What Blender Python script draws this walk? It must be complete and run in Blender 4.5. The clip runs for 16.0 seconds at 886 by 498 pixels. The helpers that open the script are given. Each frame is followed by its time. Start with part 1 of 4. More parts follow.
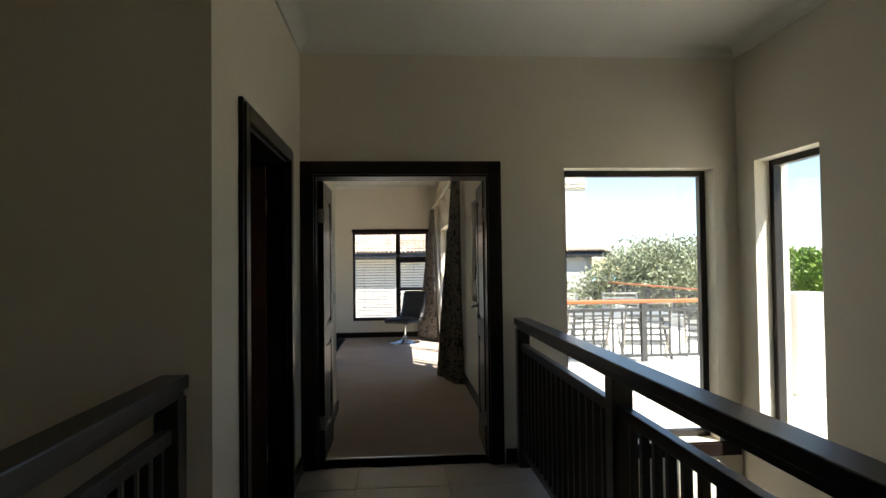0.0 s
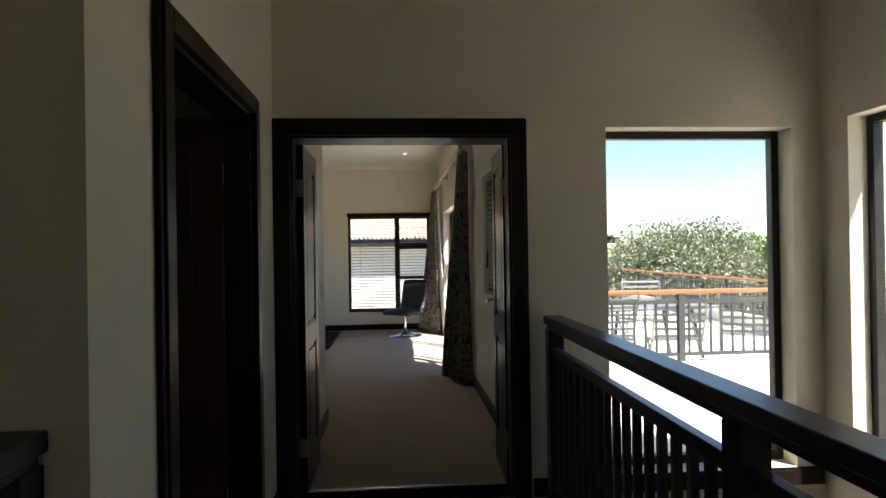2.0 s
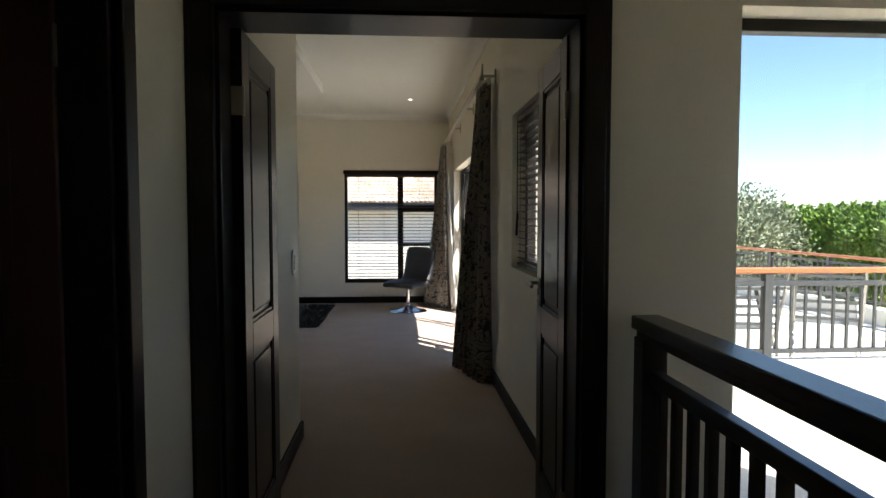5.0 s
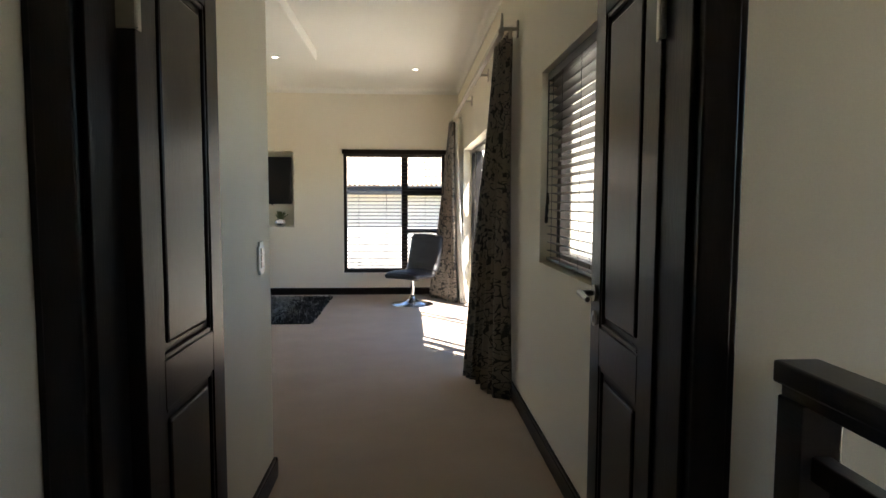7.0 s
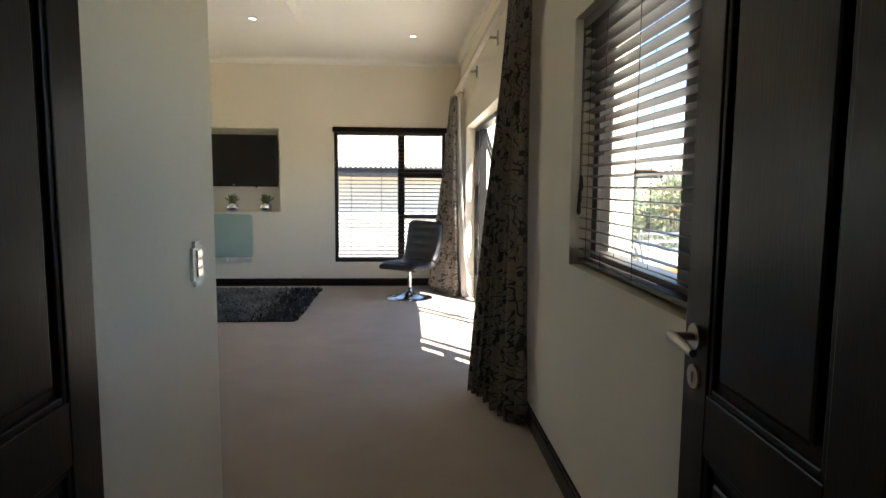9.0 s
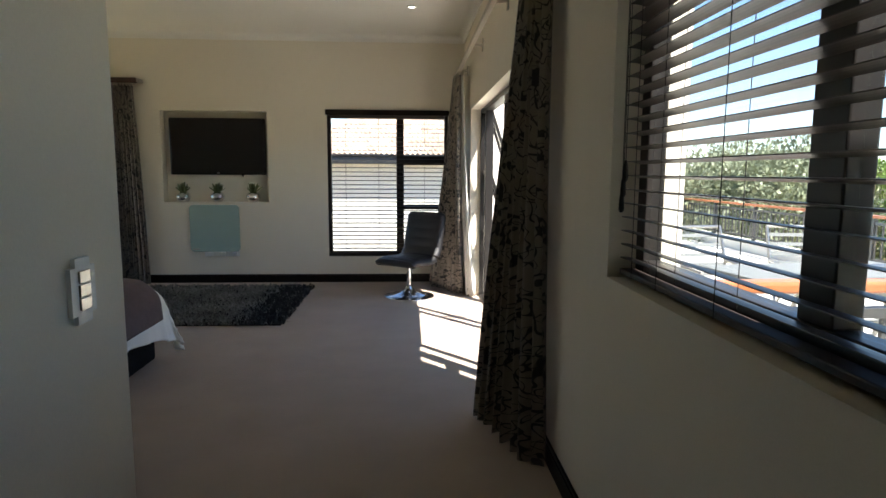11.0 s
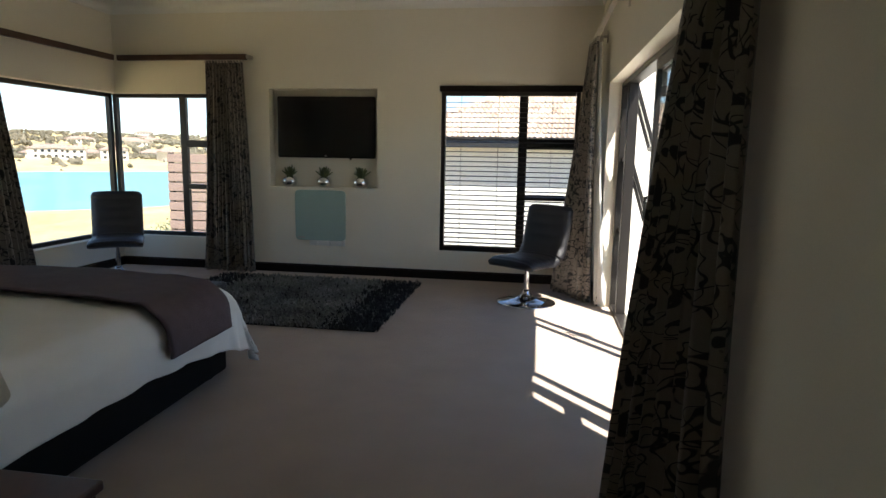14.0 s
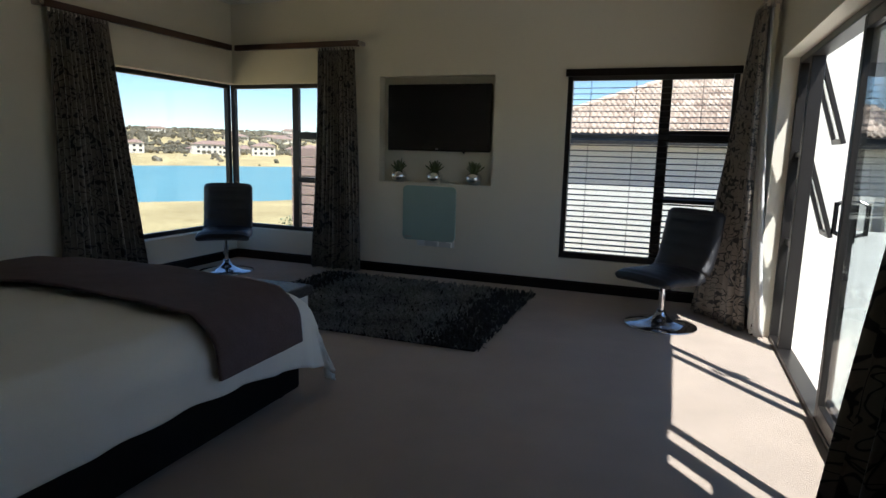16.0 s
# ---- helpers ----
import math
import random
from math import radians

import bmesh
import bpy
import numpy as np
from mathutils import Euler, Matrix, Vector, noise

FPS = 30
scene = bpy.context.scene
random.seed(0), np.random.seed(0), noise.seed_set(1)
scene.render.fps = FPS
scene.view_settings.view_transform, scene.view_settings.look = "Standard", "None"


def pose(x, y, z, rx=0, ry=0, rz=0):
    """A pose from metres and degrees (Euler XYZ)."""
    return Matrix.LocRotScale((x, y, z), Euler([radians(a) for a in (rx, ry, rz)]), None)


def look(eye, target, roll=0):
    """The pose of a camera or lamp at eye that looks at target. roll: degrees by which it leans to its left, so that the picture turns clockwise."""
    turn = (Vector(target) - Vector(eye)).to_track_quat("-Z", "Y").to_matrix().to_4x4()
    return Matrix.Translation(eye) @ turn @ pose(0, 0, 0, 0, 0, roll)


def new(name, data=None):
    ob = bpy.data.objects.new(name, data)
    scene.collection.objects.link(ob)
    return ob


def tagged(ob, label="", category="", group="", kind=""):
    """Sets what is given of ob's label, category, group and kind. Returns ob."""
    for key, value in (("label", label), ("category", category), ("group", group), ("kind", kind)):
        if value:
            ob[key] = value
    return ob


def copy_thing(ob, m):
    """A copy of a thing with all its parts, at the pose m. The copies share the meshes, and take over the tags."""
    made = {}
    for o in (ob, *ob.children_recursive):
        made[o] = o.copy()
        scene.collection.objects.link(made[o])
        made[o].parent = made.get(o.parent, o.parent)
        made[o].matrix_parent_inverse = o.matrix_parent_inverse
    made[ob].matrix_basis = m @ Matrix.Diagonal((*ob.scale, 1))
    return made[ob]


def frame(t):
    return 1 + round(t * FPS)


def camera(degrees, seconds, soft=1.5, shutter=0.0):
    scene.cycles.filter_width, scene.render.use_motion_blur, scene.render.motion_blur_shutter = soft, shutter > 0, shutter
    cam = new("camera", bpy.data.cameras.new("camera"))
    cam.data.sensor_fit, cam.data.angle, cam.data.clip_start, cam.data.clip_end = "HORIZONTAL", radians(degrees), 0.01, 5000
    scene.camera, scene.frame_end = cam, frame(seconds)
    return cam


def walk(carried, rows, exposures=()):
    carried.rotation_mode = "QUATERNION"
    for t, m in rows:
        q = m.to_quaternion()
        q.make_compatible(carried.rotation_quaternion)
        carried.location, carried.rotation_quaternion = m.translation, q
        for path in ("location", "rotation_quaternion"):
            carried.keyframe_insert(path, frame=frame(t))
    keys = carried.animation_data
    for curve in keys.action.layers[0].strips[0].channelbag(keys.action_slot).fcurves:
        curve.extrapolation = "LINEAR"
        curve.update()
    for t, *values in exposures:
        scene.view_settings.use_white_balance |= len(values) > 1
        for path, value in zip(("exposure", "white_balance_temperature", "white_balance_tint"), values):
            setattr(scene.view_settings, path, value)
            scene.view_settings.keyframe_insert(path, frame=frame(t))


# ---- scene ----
cam = camera(72.1, 16.0)
PATH = [
    (0, (0.671, -4.282, 1.404), (0.820, -2.288, 1.454), -0.7),
    (0.5, (0.687, -4.021, 1.417), (0.837, -2.027, 1.458), -0.9),
    (1, (0.677, -3.824, 1.401), (0.824, -1.830, 1.433), -0.9),
    (1.5, (0.667, -3.588, 1.406), (0.813, -1.593, 1.428), -0.9),
    (2, (0.669, -3.394, 1.387), (0.821, -1.399, 1.396), -0.9),
    (2.5, (0.694, -3.134, 1.392), (0.840, -1.140, 1.388), -0.9),
    (3, (0.700, -2.930, 1.370), (0.833, -0.935, 1.345), -0.8),
    (3.5, (0.688, -2.700, 1.361), (0.819, -0.705, 1.315), -0.6),
    (4, (0.69, -2.489, 1.356), (0.829, -0.495, 1.286), -0.1),
    (6.5, (0.717, -1.425, 1.353), (0.847, 0.566, 1.217), 0.1),
    (7, (0.724, -1.235, 1.344), (0.840, 0.756, 1.192), 0.2),
    (7.5, (0.701, -1.051, 1.347), (0.822, 0.938, 1.18), 0.4),
    (8, (0.713, -0.885, 1.353), (0.831, 1.103, 1.166), 0.2),
    (8.5, (0.729, -0.695, 1.353), (0.851, 1.291, 1.154), 0.4),
    (11, (0.797, 0.126, 1.359), (0.906, 2.107, 1.109), 0.3),
    (11.5, (0.802, 0.237, 1.375), (0.881, 2.218, 1.113), 0.3),
    (12, (0.825, 0.41, 1.36), (0.856, 2.391, 1.09), 0.1),
    (12.5, (0.808, 0.557, 1.368), (0.807, 2.538, 1.092), 0.6),
    (13, (0.835, 0.712, 1.367), (0.778, 2.691, 1.081), 0.5),
    (13.5, (0.852, 0.894, 1.372), (0.698, 2.866, 1.075), 0.6),
    (14, (0.857, 1.041, 1.37), (0.558, 2.995, 1.065), 1.0),
    (14.5, (0.831, 1.205, 1.38), (0.407, 3.133, 1.06), 1.0),
    (15, (0.796, 1.389, 1.375), (0.272, 3.292, 1.052), 1.3),
    (15.5, (0.801, 1.55, 1.368), (0.198, 3.428, 1.04), 1.2),
    (16, (0.805, 1.745, 1.32), (0.113, 3.594, 1.002), 1.5),
]
EXPOSURES = [(0.0, 1.8, 6550, 10), (1.5, 1.75, 6500, 10), (3.0, 1.65, 6450, 10), (4.0, 1.45, 6200, 10), (6.5, 2.4, 6600, 11), (7.5, 2.7, 6600, 11), (8.5, 2.7, 6600, 11), (11.0, 1.9, 6400, 10), (13.5, 1.75, 6450, 10), (14.5, 1.4, 6300, 9), (16.0, 0.85, 5850, 8)]
walk(cam, [(t, look(eye, target, roll)) for t, eye, target, roll in PATH], EXPOSURES)

# ---- daylight ----
SUN_WAY = Vector((0.63, -0.77, 0.0)).normalized()      # over the ground, towards the sun
SUN_HIGH = radians(58)
world = bpy.data.worlds.new("sky")
scene.world = world
world.use_nodes = True
wn = world.node_tree
sky = wn.nodes.new("ShaderNodeTexSky")
sky.sky_type, sky.sun_disc = "NISHITA", False
sky.sun_elevation, sky.sun_rotation = SUN_HIGH, math.atan2(SUN_WAY.x, SUN_WAY.y)
sky.air_density, sky.dust_density, sky.ozone_density = 1.0, 0.1, 2.5
sky.altitude = 1500
wn.links.new(sky.outputs[0], wn.nodes["Background"].inputs[0])
wn.nodes["Background"].inputs[1].default_value = 0.095
sun = new("sun", bpy.data.lights.new("sun", "SUN"))
sun.data.energy, sun.data.angle, sun.data.color = 5.0, radians(0.5), (1.0, 0.95, 0.87)
sun_dir = Vector((SUN_WAY.x * math.cos(SUN_HIGH), SUN_WAY.y * math.cos(SUN_HIGH), math.sin(SUN_HIGH)))
sun.matrix_world = look(sun_dir * 30, (0, 0, 0))


# ---- materials ----
def mat(name, colour, rough=0.6, metal=0.0, vary=0.12, scale=6.0, fine=60.0, bump=0.0, spec=0.5, stretch=(1, 1, 1), rand=0.0, second=None, blotch=0.45, coat=0.0):
    """A surface with stains at a large scale, grain at a fine one, and relief."""
    m = bpy.data.materials.new(name)
    m.use_nodes = True
    nt, b = m.node_tree, m.node_tree.nodes["Principled BSDF"]
    N, L = nt.nodes.new, nt.links.new
    co = N("ShaderNodeTexCoord")
    mp = N("ShaderNodeMapping")
    mp.inputs["Scale"].default_value = stretch
    geo = N("ShaderNodeNewGeometry")
    L(geo.outputs["Position"], mp.inputs[0])
    big, small = N("ShaderNodeTexNoise"), N("ShaderNodeTexNoise")
    big.inputs["Scale"].default_value, big.inputs["Detail"].default_value = scale, 5
    small.inputs["Scale"].default_value, small.inputs["Detail"].default_value = fine, 4
    L(mp.outputs[0], big.inputs["Vector"]), L(mp.outputs[0], small.inputs["Vector"])
    add = N("ShaderNodeMath")
    add.operation = "ADD"
    L(big.outputs[0], add.inputs[0]), L(small.outputs[0], add.inputs[1])
    last = add.outputs[0]
    if rand:
        info, mul, add2 = N("ShaderNodeObjectInfo"), N("ShaderNodeMath"), N("ShaderNodeMath")
        mul.operation, mul.inputs[1].default_value = "MULTIPLY", rand
        L(info.outputs["Random"], mul.inputs[0]), L(mul.outputs[0], add2.inputs[0]), L(last, add2.inputs[1])
        last = add2.outputs[0]
    ramp = N("ShaderNodeMapRange")
    ramp.inputs[1].default_value, ramp.inputs[2].default_value = 1 - blotch, 1 + blotch + rand
    L(last, ramp.inputs[0])
    mix = N("ShaderNodeMix")
    mix.data_type = "RGBA"
    lo = [c * (1 - vary) for c in colour]
    hi = [min(1, c * (1 + vary)) for c in (second or colour)]
    mix.inputs[6].default_value, mix.inputs[7].default_value = (*lo, 1), (*hi, 1)
    L(ramp.outputs[0], mix.inputs[0]), L(mix.outputs[2], b.inputs["Base Color"])
    b.inputs["Roughness"].default_value, b.inputs["Metallic"].default_value = rough, metal
    b.inputs["Specular IOR Level"].default_value = spec
    b.inputs["Coat Weight"].default_value = coat
    if bump:
        bp = N("ShaderNodeBump")
        bp.inputs["Strength"].default_value, bp.inputs["Distance"].default_value = min(1, bump), 0.01
        L(small.outputs[0], bp.inputs["Height"]), L(bp.outputs[0], b.inputs["Normal"])
    return m


def curtain_cloth(name, ground_colour, vine_colour):
    """Satin cloth with dark scrolling stems and leaves woven in."""
    m = bpy.data.materials.new(name)
    m.use_nodes = True
    nt, b = m.node_tree, m.node_tree.nodes["Principled BSDF"]
    N, L = nt.nodes.new, nt.links.new
    uv = N("ShaderNodeUVMap")
    uv.uv_map = "cloth"

    def contour(scale, detail, lo, hi, offset):
        mp, n, d, a, r = N("ShaderNodeMapping"), N("ShaderNodeTexNoise"), N("ShaderNodeMath"), N("ShaderNodeMath"), N("ShaderNodeMapRange")
        mp.inputs["Location"].default_value = (offset, offset * 0.7, 0)
        L(uv.outputs[0], mp.inputs[0])
        n.inputs["Scale"].default_value, n.inputs["Detail"].default_value, n.inputs["Distortion"].default_value = scale, detail, 1.2
        L(mp.outputs[0], n.inputs["Vector"])
        d.operation, d.inputs[1].default_value = "SUBTRACT", 0.5
        a.operation = "ABSOLUTE"
        L(n.outputs[0], d.inputs[0]), L(d.outputs[0], a.inputs[0])
        r.inputs[1].default_value, r.inputs[2].default_value, r.inputs[3].default_value, r.inputs[4].default_value = lo, hi, 1, 0
        L(a.outputs[0], r.inputs[0])
        return r.outputs[0]

    stems = contour(7.0, 0.0, 0.016, 0.026, 0.0)
    curls = contour(11.5, 0.0, 0.018, 0.03, 5.3)
    leaf = N("ShaderNodeTexNoise")
    leaf.inputs["Scale"].default_value, leaf.inputs["Detail"].default_value = 11.0, 0.0
    L(uv.outputs[0], leaf.inputs["Vector"])
    lr = N("ShaderNodeMapRange")
    lr.inputs[1].default_value, lr.inputs[2].default_value = 0.70, 0.72
    L(leaf.outputs[0], lr.inputs[0])
    m1, m2 = N("ShaderNodeMath"), N("ShaderNodeMath")
    m1.operation = m2.operation = "MAXIMUM"
    L(stems, m1.inputs[0]), L(curls, m1.inputs[1]), L(m1.outputs[0], m2.inputs[0]), L(lr.outputs[0], m2.inputs[1])
    weave = N("ShaderNodeTexNoise")
    weave.inputs["Scale"].default_value = 240
    L(uv.outputs[0], weave.inputs["Vector"])
    base = N("ShaderNodeMix")
    base.data_type = "RGBA"
    base.inputs[6].default_value = (*[c * 0.8 for c in ground_colour], 1)
    base.inputs[7].default_value = (*[c * 1.2 for c in ground_colour], 1)
    L(weave.outputs[0], base.inputs[0])
    mix = N("ShaderNodeMix")
    mix.data_type = "RGBA"
    L(m2.outputs[0], mix.inputs[0]), L(base.outputs[2], mix.inputs[6])
    mix.inputs[7].default_value = (*vine_colour, 1)
    L(mix.outputs[2], b.inputs["Base Color"])
    b.inputs["Roughness"].default_value = 0.45
    b.inputs["Sheen Weight"].default_value = 0.2
    bp = N("ShaderNodeBump")
    bp.inputs["Strength"].default_value, bp.inputs["Distance"].default_value = 0.25, 0.004
    L(weave.outputs[0], bp.inputs["Height"]), L(bp.outputs[0], b.inputs["Normal"])
    return m


def glass(name):
    m = bpy.data.materials.new(name)
    m.use_nodes = True
    nt = m.node_tree
    nt.nodes.remove(nt.nodes["Principled BSDF"])
    t, g, mix, w, p, f = (nt.nodes.new(k) for k in ("ShaderNodeBsdfTransparent", "ShaderNodeBsdfGlossy", "ShaderNodeMixShader", "ShaderNodeLayerWeight", "ShaderNodeMath", "ShaderNodeMapRange"))
    t.inputs[0].default_value = (0.95, 0.97, 0.97, 1)
    g.inputs["Roughness"].default_value = 0.01
    p.operation, p.inputs[1].default_value = "POWER", 5.0
    nt.links.new(w.outputs["Facing"], p.inputs[0]), nt.links.new(p.outputs[0], f.inputs[0])
    f.inputs[3].default_value, f.inputs[4].default_value = 0.025, 0.6
    nt.links.new(f.outputs[0], mix.inputs[0]), nt.links.new(t.outputs[0], mix.inputs[1]), nt.links.new(g.outputs[0], mix.inputs[2])
    nt.links.new(mix.outputs[0], nt.nodes["Material Output"].inputs[0])
    return m


PAINT = mat("cream_wall_paint", (0.78, 0.72, 0.60), 0.75, vary=0.05, scale=1.2, fine=180, bump=0.06, spec=0.3)
CEIL = mat("ceiling_paint", (0.80, 0.78, 0.72), 0.85, vary=0.03, scale=1.0, fine=150, bump=0.04, spec=0.25)
PLASTER = mat("outside_plaster", (0.72, 0.69, 0.62), 0.9, vary=0.06, scale=2.5, fine=40, bump=0.5, spec=0.2)
CARPET = mat("wool_carpet", (0.50, 0.41, 0.335), 0.95, vary=0.14, scale=2.6, fine=320, bump=0.8, spec=0.1)
DARKWOOD = mat("dark_stained_wood", (0.013, 0.0085, 0.007), 0.29, vary=0.5, scale=5, fine=40, bump=0.06, stretch=(6, 6, 0.5), spec=0.22)
RAILWOOD = mat("dark_rail_wood", (0.018, 0.013, 0.012), 0.3, vary=0.5, scale=5, fine=50, bump=0.1, stretch=(6, 0.6, 6))
REDWOOD = mat("mahogany_wood", (0.075, 0.025, 0.014), 0.35, vary=0.4, scale=5, fine=40, bump=0.1, stretch=(6, 6, 0.5))
FRAME = mat("bronze_aluminium", (0.022, 0.019, 0.017), 0.4, metal=0.3, vary=0.2, scale=8, fine=200)
SLAT = mat("dark_blind_slat", (0.035, 0.026, 0.022), 0.4, vary=0.25, scale=12, fine=90)
CORD = mat("dark_cord", (0.02, 0.018, 0.016), 0.8, vary=0.2)
TILE = mat("polished_floor_tile", (0.50, 0.44, 0.36), 0.12, vary=0.12, scale=3, fine=30, rand=0.3)
GROUT = mat("tile_grout", (0.30, 0.26, 0.22), 0.9, vary=0.15, fine=200)
GLASS = glass("window_glass")
CHROME = mat("chrome", (0.75, 0.76, 0.78), 0.08, metal=1.0, vary=0.03)
SATIN = mat("satin_nickel", (0.45, 0.42, 0.38), 0.3, metal=1.0, vary=0.08)
LEATHER = mat("black_leather", (0.016, 0.015, 0.016), 0.42, vary=0.3, scale=10, fine=220, bump=0.35)
LINEN = mat("white_bed_linen", (0.80, 0.79, 0.75), 0.85, vary=0.05, scale=5, fine=350, bump=0.2, spec=0.2)
THROW = mat("brown_quilted_throw", (0.105, 0.078, 0.082), 0.8, vary=0.2, scale=14, fine=120, bump=0.5, spec=0.2)
BLACKBASE = mat("black_bed_base_cloth", (0.006, 0.0055, 0.006), 0.85, vary=0.3, fine=200, bump=0.2, spec=0.2)
SHAG = mat("dark_shag_pile", (0.012, 0.011, 0.011), 0.9, vary=0.4, scale=4, fine=60, second=(0.025, 0.025, 0.025))
SHAGPALE = mat("grey_shag_pile", (0.05, 0.05, 0.048), 0.85, vary=0.5, scale=2.5, fine=40, second=(0.20, 0.20, 0.185))
SCREEN = mat("television_glass", (0.006, 0.006, 0.007), 0.12, vary=0.1)
GLOSSBLACK = mat("gloss_black_plastic", (0.012, 0.011, 0.011), 0.2, vary=0.1)
TEAL = mat("pale_teal_enamel", (0.35, 0.47, 0.43), 0.35, vary=0.04, scale=3, fine=80)
WHITE = mat("white_plastic", (0.75, 0.75, 0.72), 0.4, vary=0.04)
SUCC = mat("succulent_leaf", (0.12, 0.15, 0.055), 0.5, vary=0.35, scale=30, fine=90)
CLOTH = curtain_cloth("scroll_curtain_cloth", (0.20, 0.17, 0.14), (0.010, 0.010, 0.010))
CLOTHBACK = mat("white_curtain_lining", (0.78, 0.77, 0.74), 0.85, vary=0.04, fine=300, bump=0.1)
POLE = mat("cream_curtain_track", (0.55, 0.50, 0.42), 0.5, vary=0.08)
PELMET = mat("mahogany_curtain_rail", (0.06, 0.028, 0.02), 0.35, vary=0.35, stretch=(0.6, 0.6, 6))
GARDEN = mat("grey_garden_mesh", (0.17, 0.175, 0.17), 0.6, vary=0.15, fine=120, bump=0.2)
SHADE = mat("cream_lampshade", (0.62, 0.57, 0.48), 0.8, vary=0.05, fine=250, bump=0.15)
DECK = mat("deck_screed", (0.70, 0.66, 0.58), 0.9, vary=0.10, scale=1.5, fine=25, bump=0.3, spec=0.2)
ORANGE = mat("varnished_handrail_timber", (0.42, 0.14, 0.05), 0.35, vary=0.25, scale=4, fine=30, stretch=(0.6, 0.6, 8))
STEEL = mat("grey_painted_steel", (0.055, 0.055, 0.055), 0.45, vary=0.15, fine=90)
ROOF = mat("weathered_clay_tile", (0.40, 0.25, 0.18), 0.85, vary=0.35, scale=5, fine=30, bump=0.4, rand=0.9, second=(0.60, 0.49, 0.39), spec=0.2)
FASCIA = mat("dark_fascia", (0.014, 0.013, 0.013), 0.6, vary=0.2)
SCREENSLAT = mat("mauve_brown_slat", (0.30, 0.21, 0.18), 0.7, vary=0.08, fine=60, bump=0.1, stretch=(0.5, 6, 6))
BARK = mat("bark", (0.12, 0.09, 0.07), 0.9, vary=0.4, scale=9, fine=50, bump=0.8)
OLIVE = mat("olive_leaf", (0.13, 0.155, 0.085), 0.55, vary=0.4, scale=1.3, fine=9, second=(0.27, 0.29, 0.18))
HEDGE = mat("hedge_leaf", (0.06, 0.13, 0.02), 0.5, vary=0.45, scale=1.3, fine=9, second=(0.19, 0.30, 0.045))
GRASS = mat("dry_winter_grass", (0.36, 0.27, 0.13), 0.95, vary=0.3, scale=0.06, fine=1.2, second=(0.50, 0.40, 0.21), spec=0.1)
WATER = mat("lake_water", (0.14, 0.29, 0.33), 0.45, vary=0.12, scale=0.02, fine=0.3, bump=0.05, spec=0.15)
FARTREE = mat("far_tree", (0.055, 0.065, 0.045), 0.95, vary=0.5, scale=0.03, fine=0.3, second=(0.17, 0.14, 0.10), spec=0.1)
FARWALL = mat("far_house_wall", (0.62, 0.56, 0.48), 0.9, vary=0.1, fine=3)
FARROOF = mat("far_house_roof", (0.30, 0.20, 0.16), 0.9, vary=0.25, fine=3)
GLOW = bpy.data.materials.new("downlight_lamp")
GLOW.use_nodes = True
GLOW.node_tree.nodes["Principled BSDF"].inputs["Emission Color"].default_value = (1, 0.93, 0.8, 1)
GLOW.node_tree.nodes["Principled BSDF"].inputs["Emission Strength"].default_value = 2.5


# ---- mesh helpers ----
def add_box(bm, x0, x1, y0, y1, z0, z1, bev=0.0):
    r = bmesh.ops.create_cube(bm, size=1.0, matrix=Matrix.Translation(((x0 + x1) / 2, (y0 + y1) / 2, (z0 + z1) / 2)) @ Matrix.Diagonal((x1 - x0, y1 - y0, z1 - z0, 1)))
    if bev:
        es = list({e for v in r["verts"] for e in v.link_edges})
        bmesh.ops.bevel(bm, geom=es, offset=bev, segments=2, affect="EDGES", profile=0.5)


def add_tube(bm, a, b, r0, r1=None, seg=10):
    a, b = Vector(a), Vector(b)
    d = b - a
    q = d.to_track_quat("Z", "Y").to_matrix().to_4x4()
    bmesh.ops.create_cone(bm, cap_ends=True, segments=seg, radius1=r0, radius2=r0 if r1 is None else r1, depth=d.length, matrix=Matrix.Translation((a + b) / 2) @ q)


def add_lathe(bm, profile, seg=28, centre=(0, 0, 0)):
    rings = []
    for r, z in profile:
        rings.append([bm.verts.new((centre[0] + r * math.cos(2 * math.pi * i / seg), centre[1] + r * math.sin(2 * math.pi * i / seg), centre[2] + z)) for i in range(seg)])
    for a, b in zip(rings, rings[1:]):
        for i in range(seg):
            bm.faces.new((a[i], a[(i + 1) % seg], b[(i + 1) % seg], b[i]))
    bm.faces.new(rings[0][::-1]), bm.faces.new(rings[-1])


def done(name, bm, material, parent=None, smooth=False, **tags):
    bmesh.ops.recalc_face_normals(bm, faces=bm.faces[:])
    me = bpy.data.meshes.new(name)
    bm.to_mesh(me)
    bm.free()
    for mt in material if isinstance(material, (list, tuple)) else (material,):
        me.materials.append(mt)
    if smooth:
        me.polygons.foreach_set("use_smooth", [True] * len(me.polygons))
    ob = new(name, me)
    if parent:
        ob.parent = parent
    return tagged(ob, **tags)


def box(name, dims, material, parent=None, bev=0.0, **tags):
    bm = bmesh.new()
    add_box(bm, *dims, bev)
    return done(name, bm, material, parent, **tags)


def boxes(name, rows, material, parent=None, bev=0.0, **tags):
    bm = bmesh.new()
    for d in rows:
        add_box(bm, *d, bev)
    return done(name, bm, material, parent, **tags)


def piece(name, mesh, parent, m=None):
    ob = new(name, mesh)
    ob.parent = parent
    if m is not None:
        ob.matrix_basis = m
    return ob


def empty(name, at=(0, 0, 0), turn=0, **tags):
    e = new(name)
    e.matrix_basis = pose(*at, 0, 0, turn)
    return tagged(e, **tags)


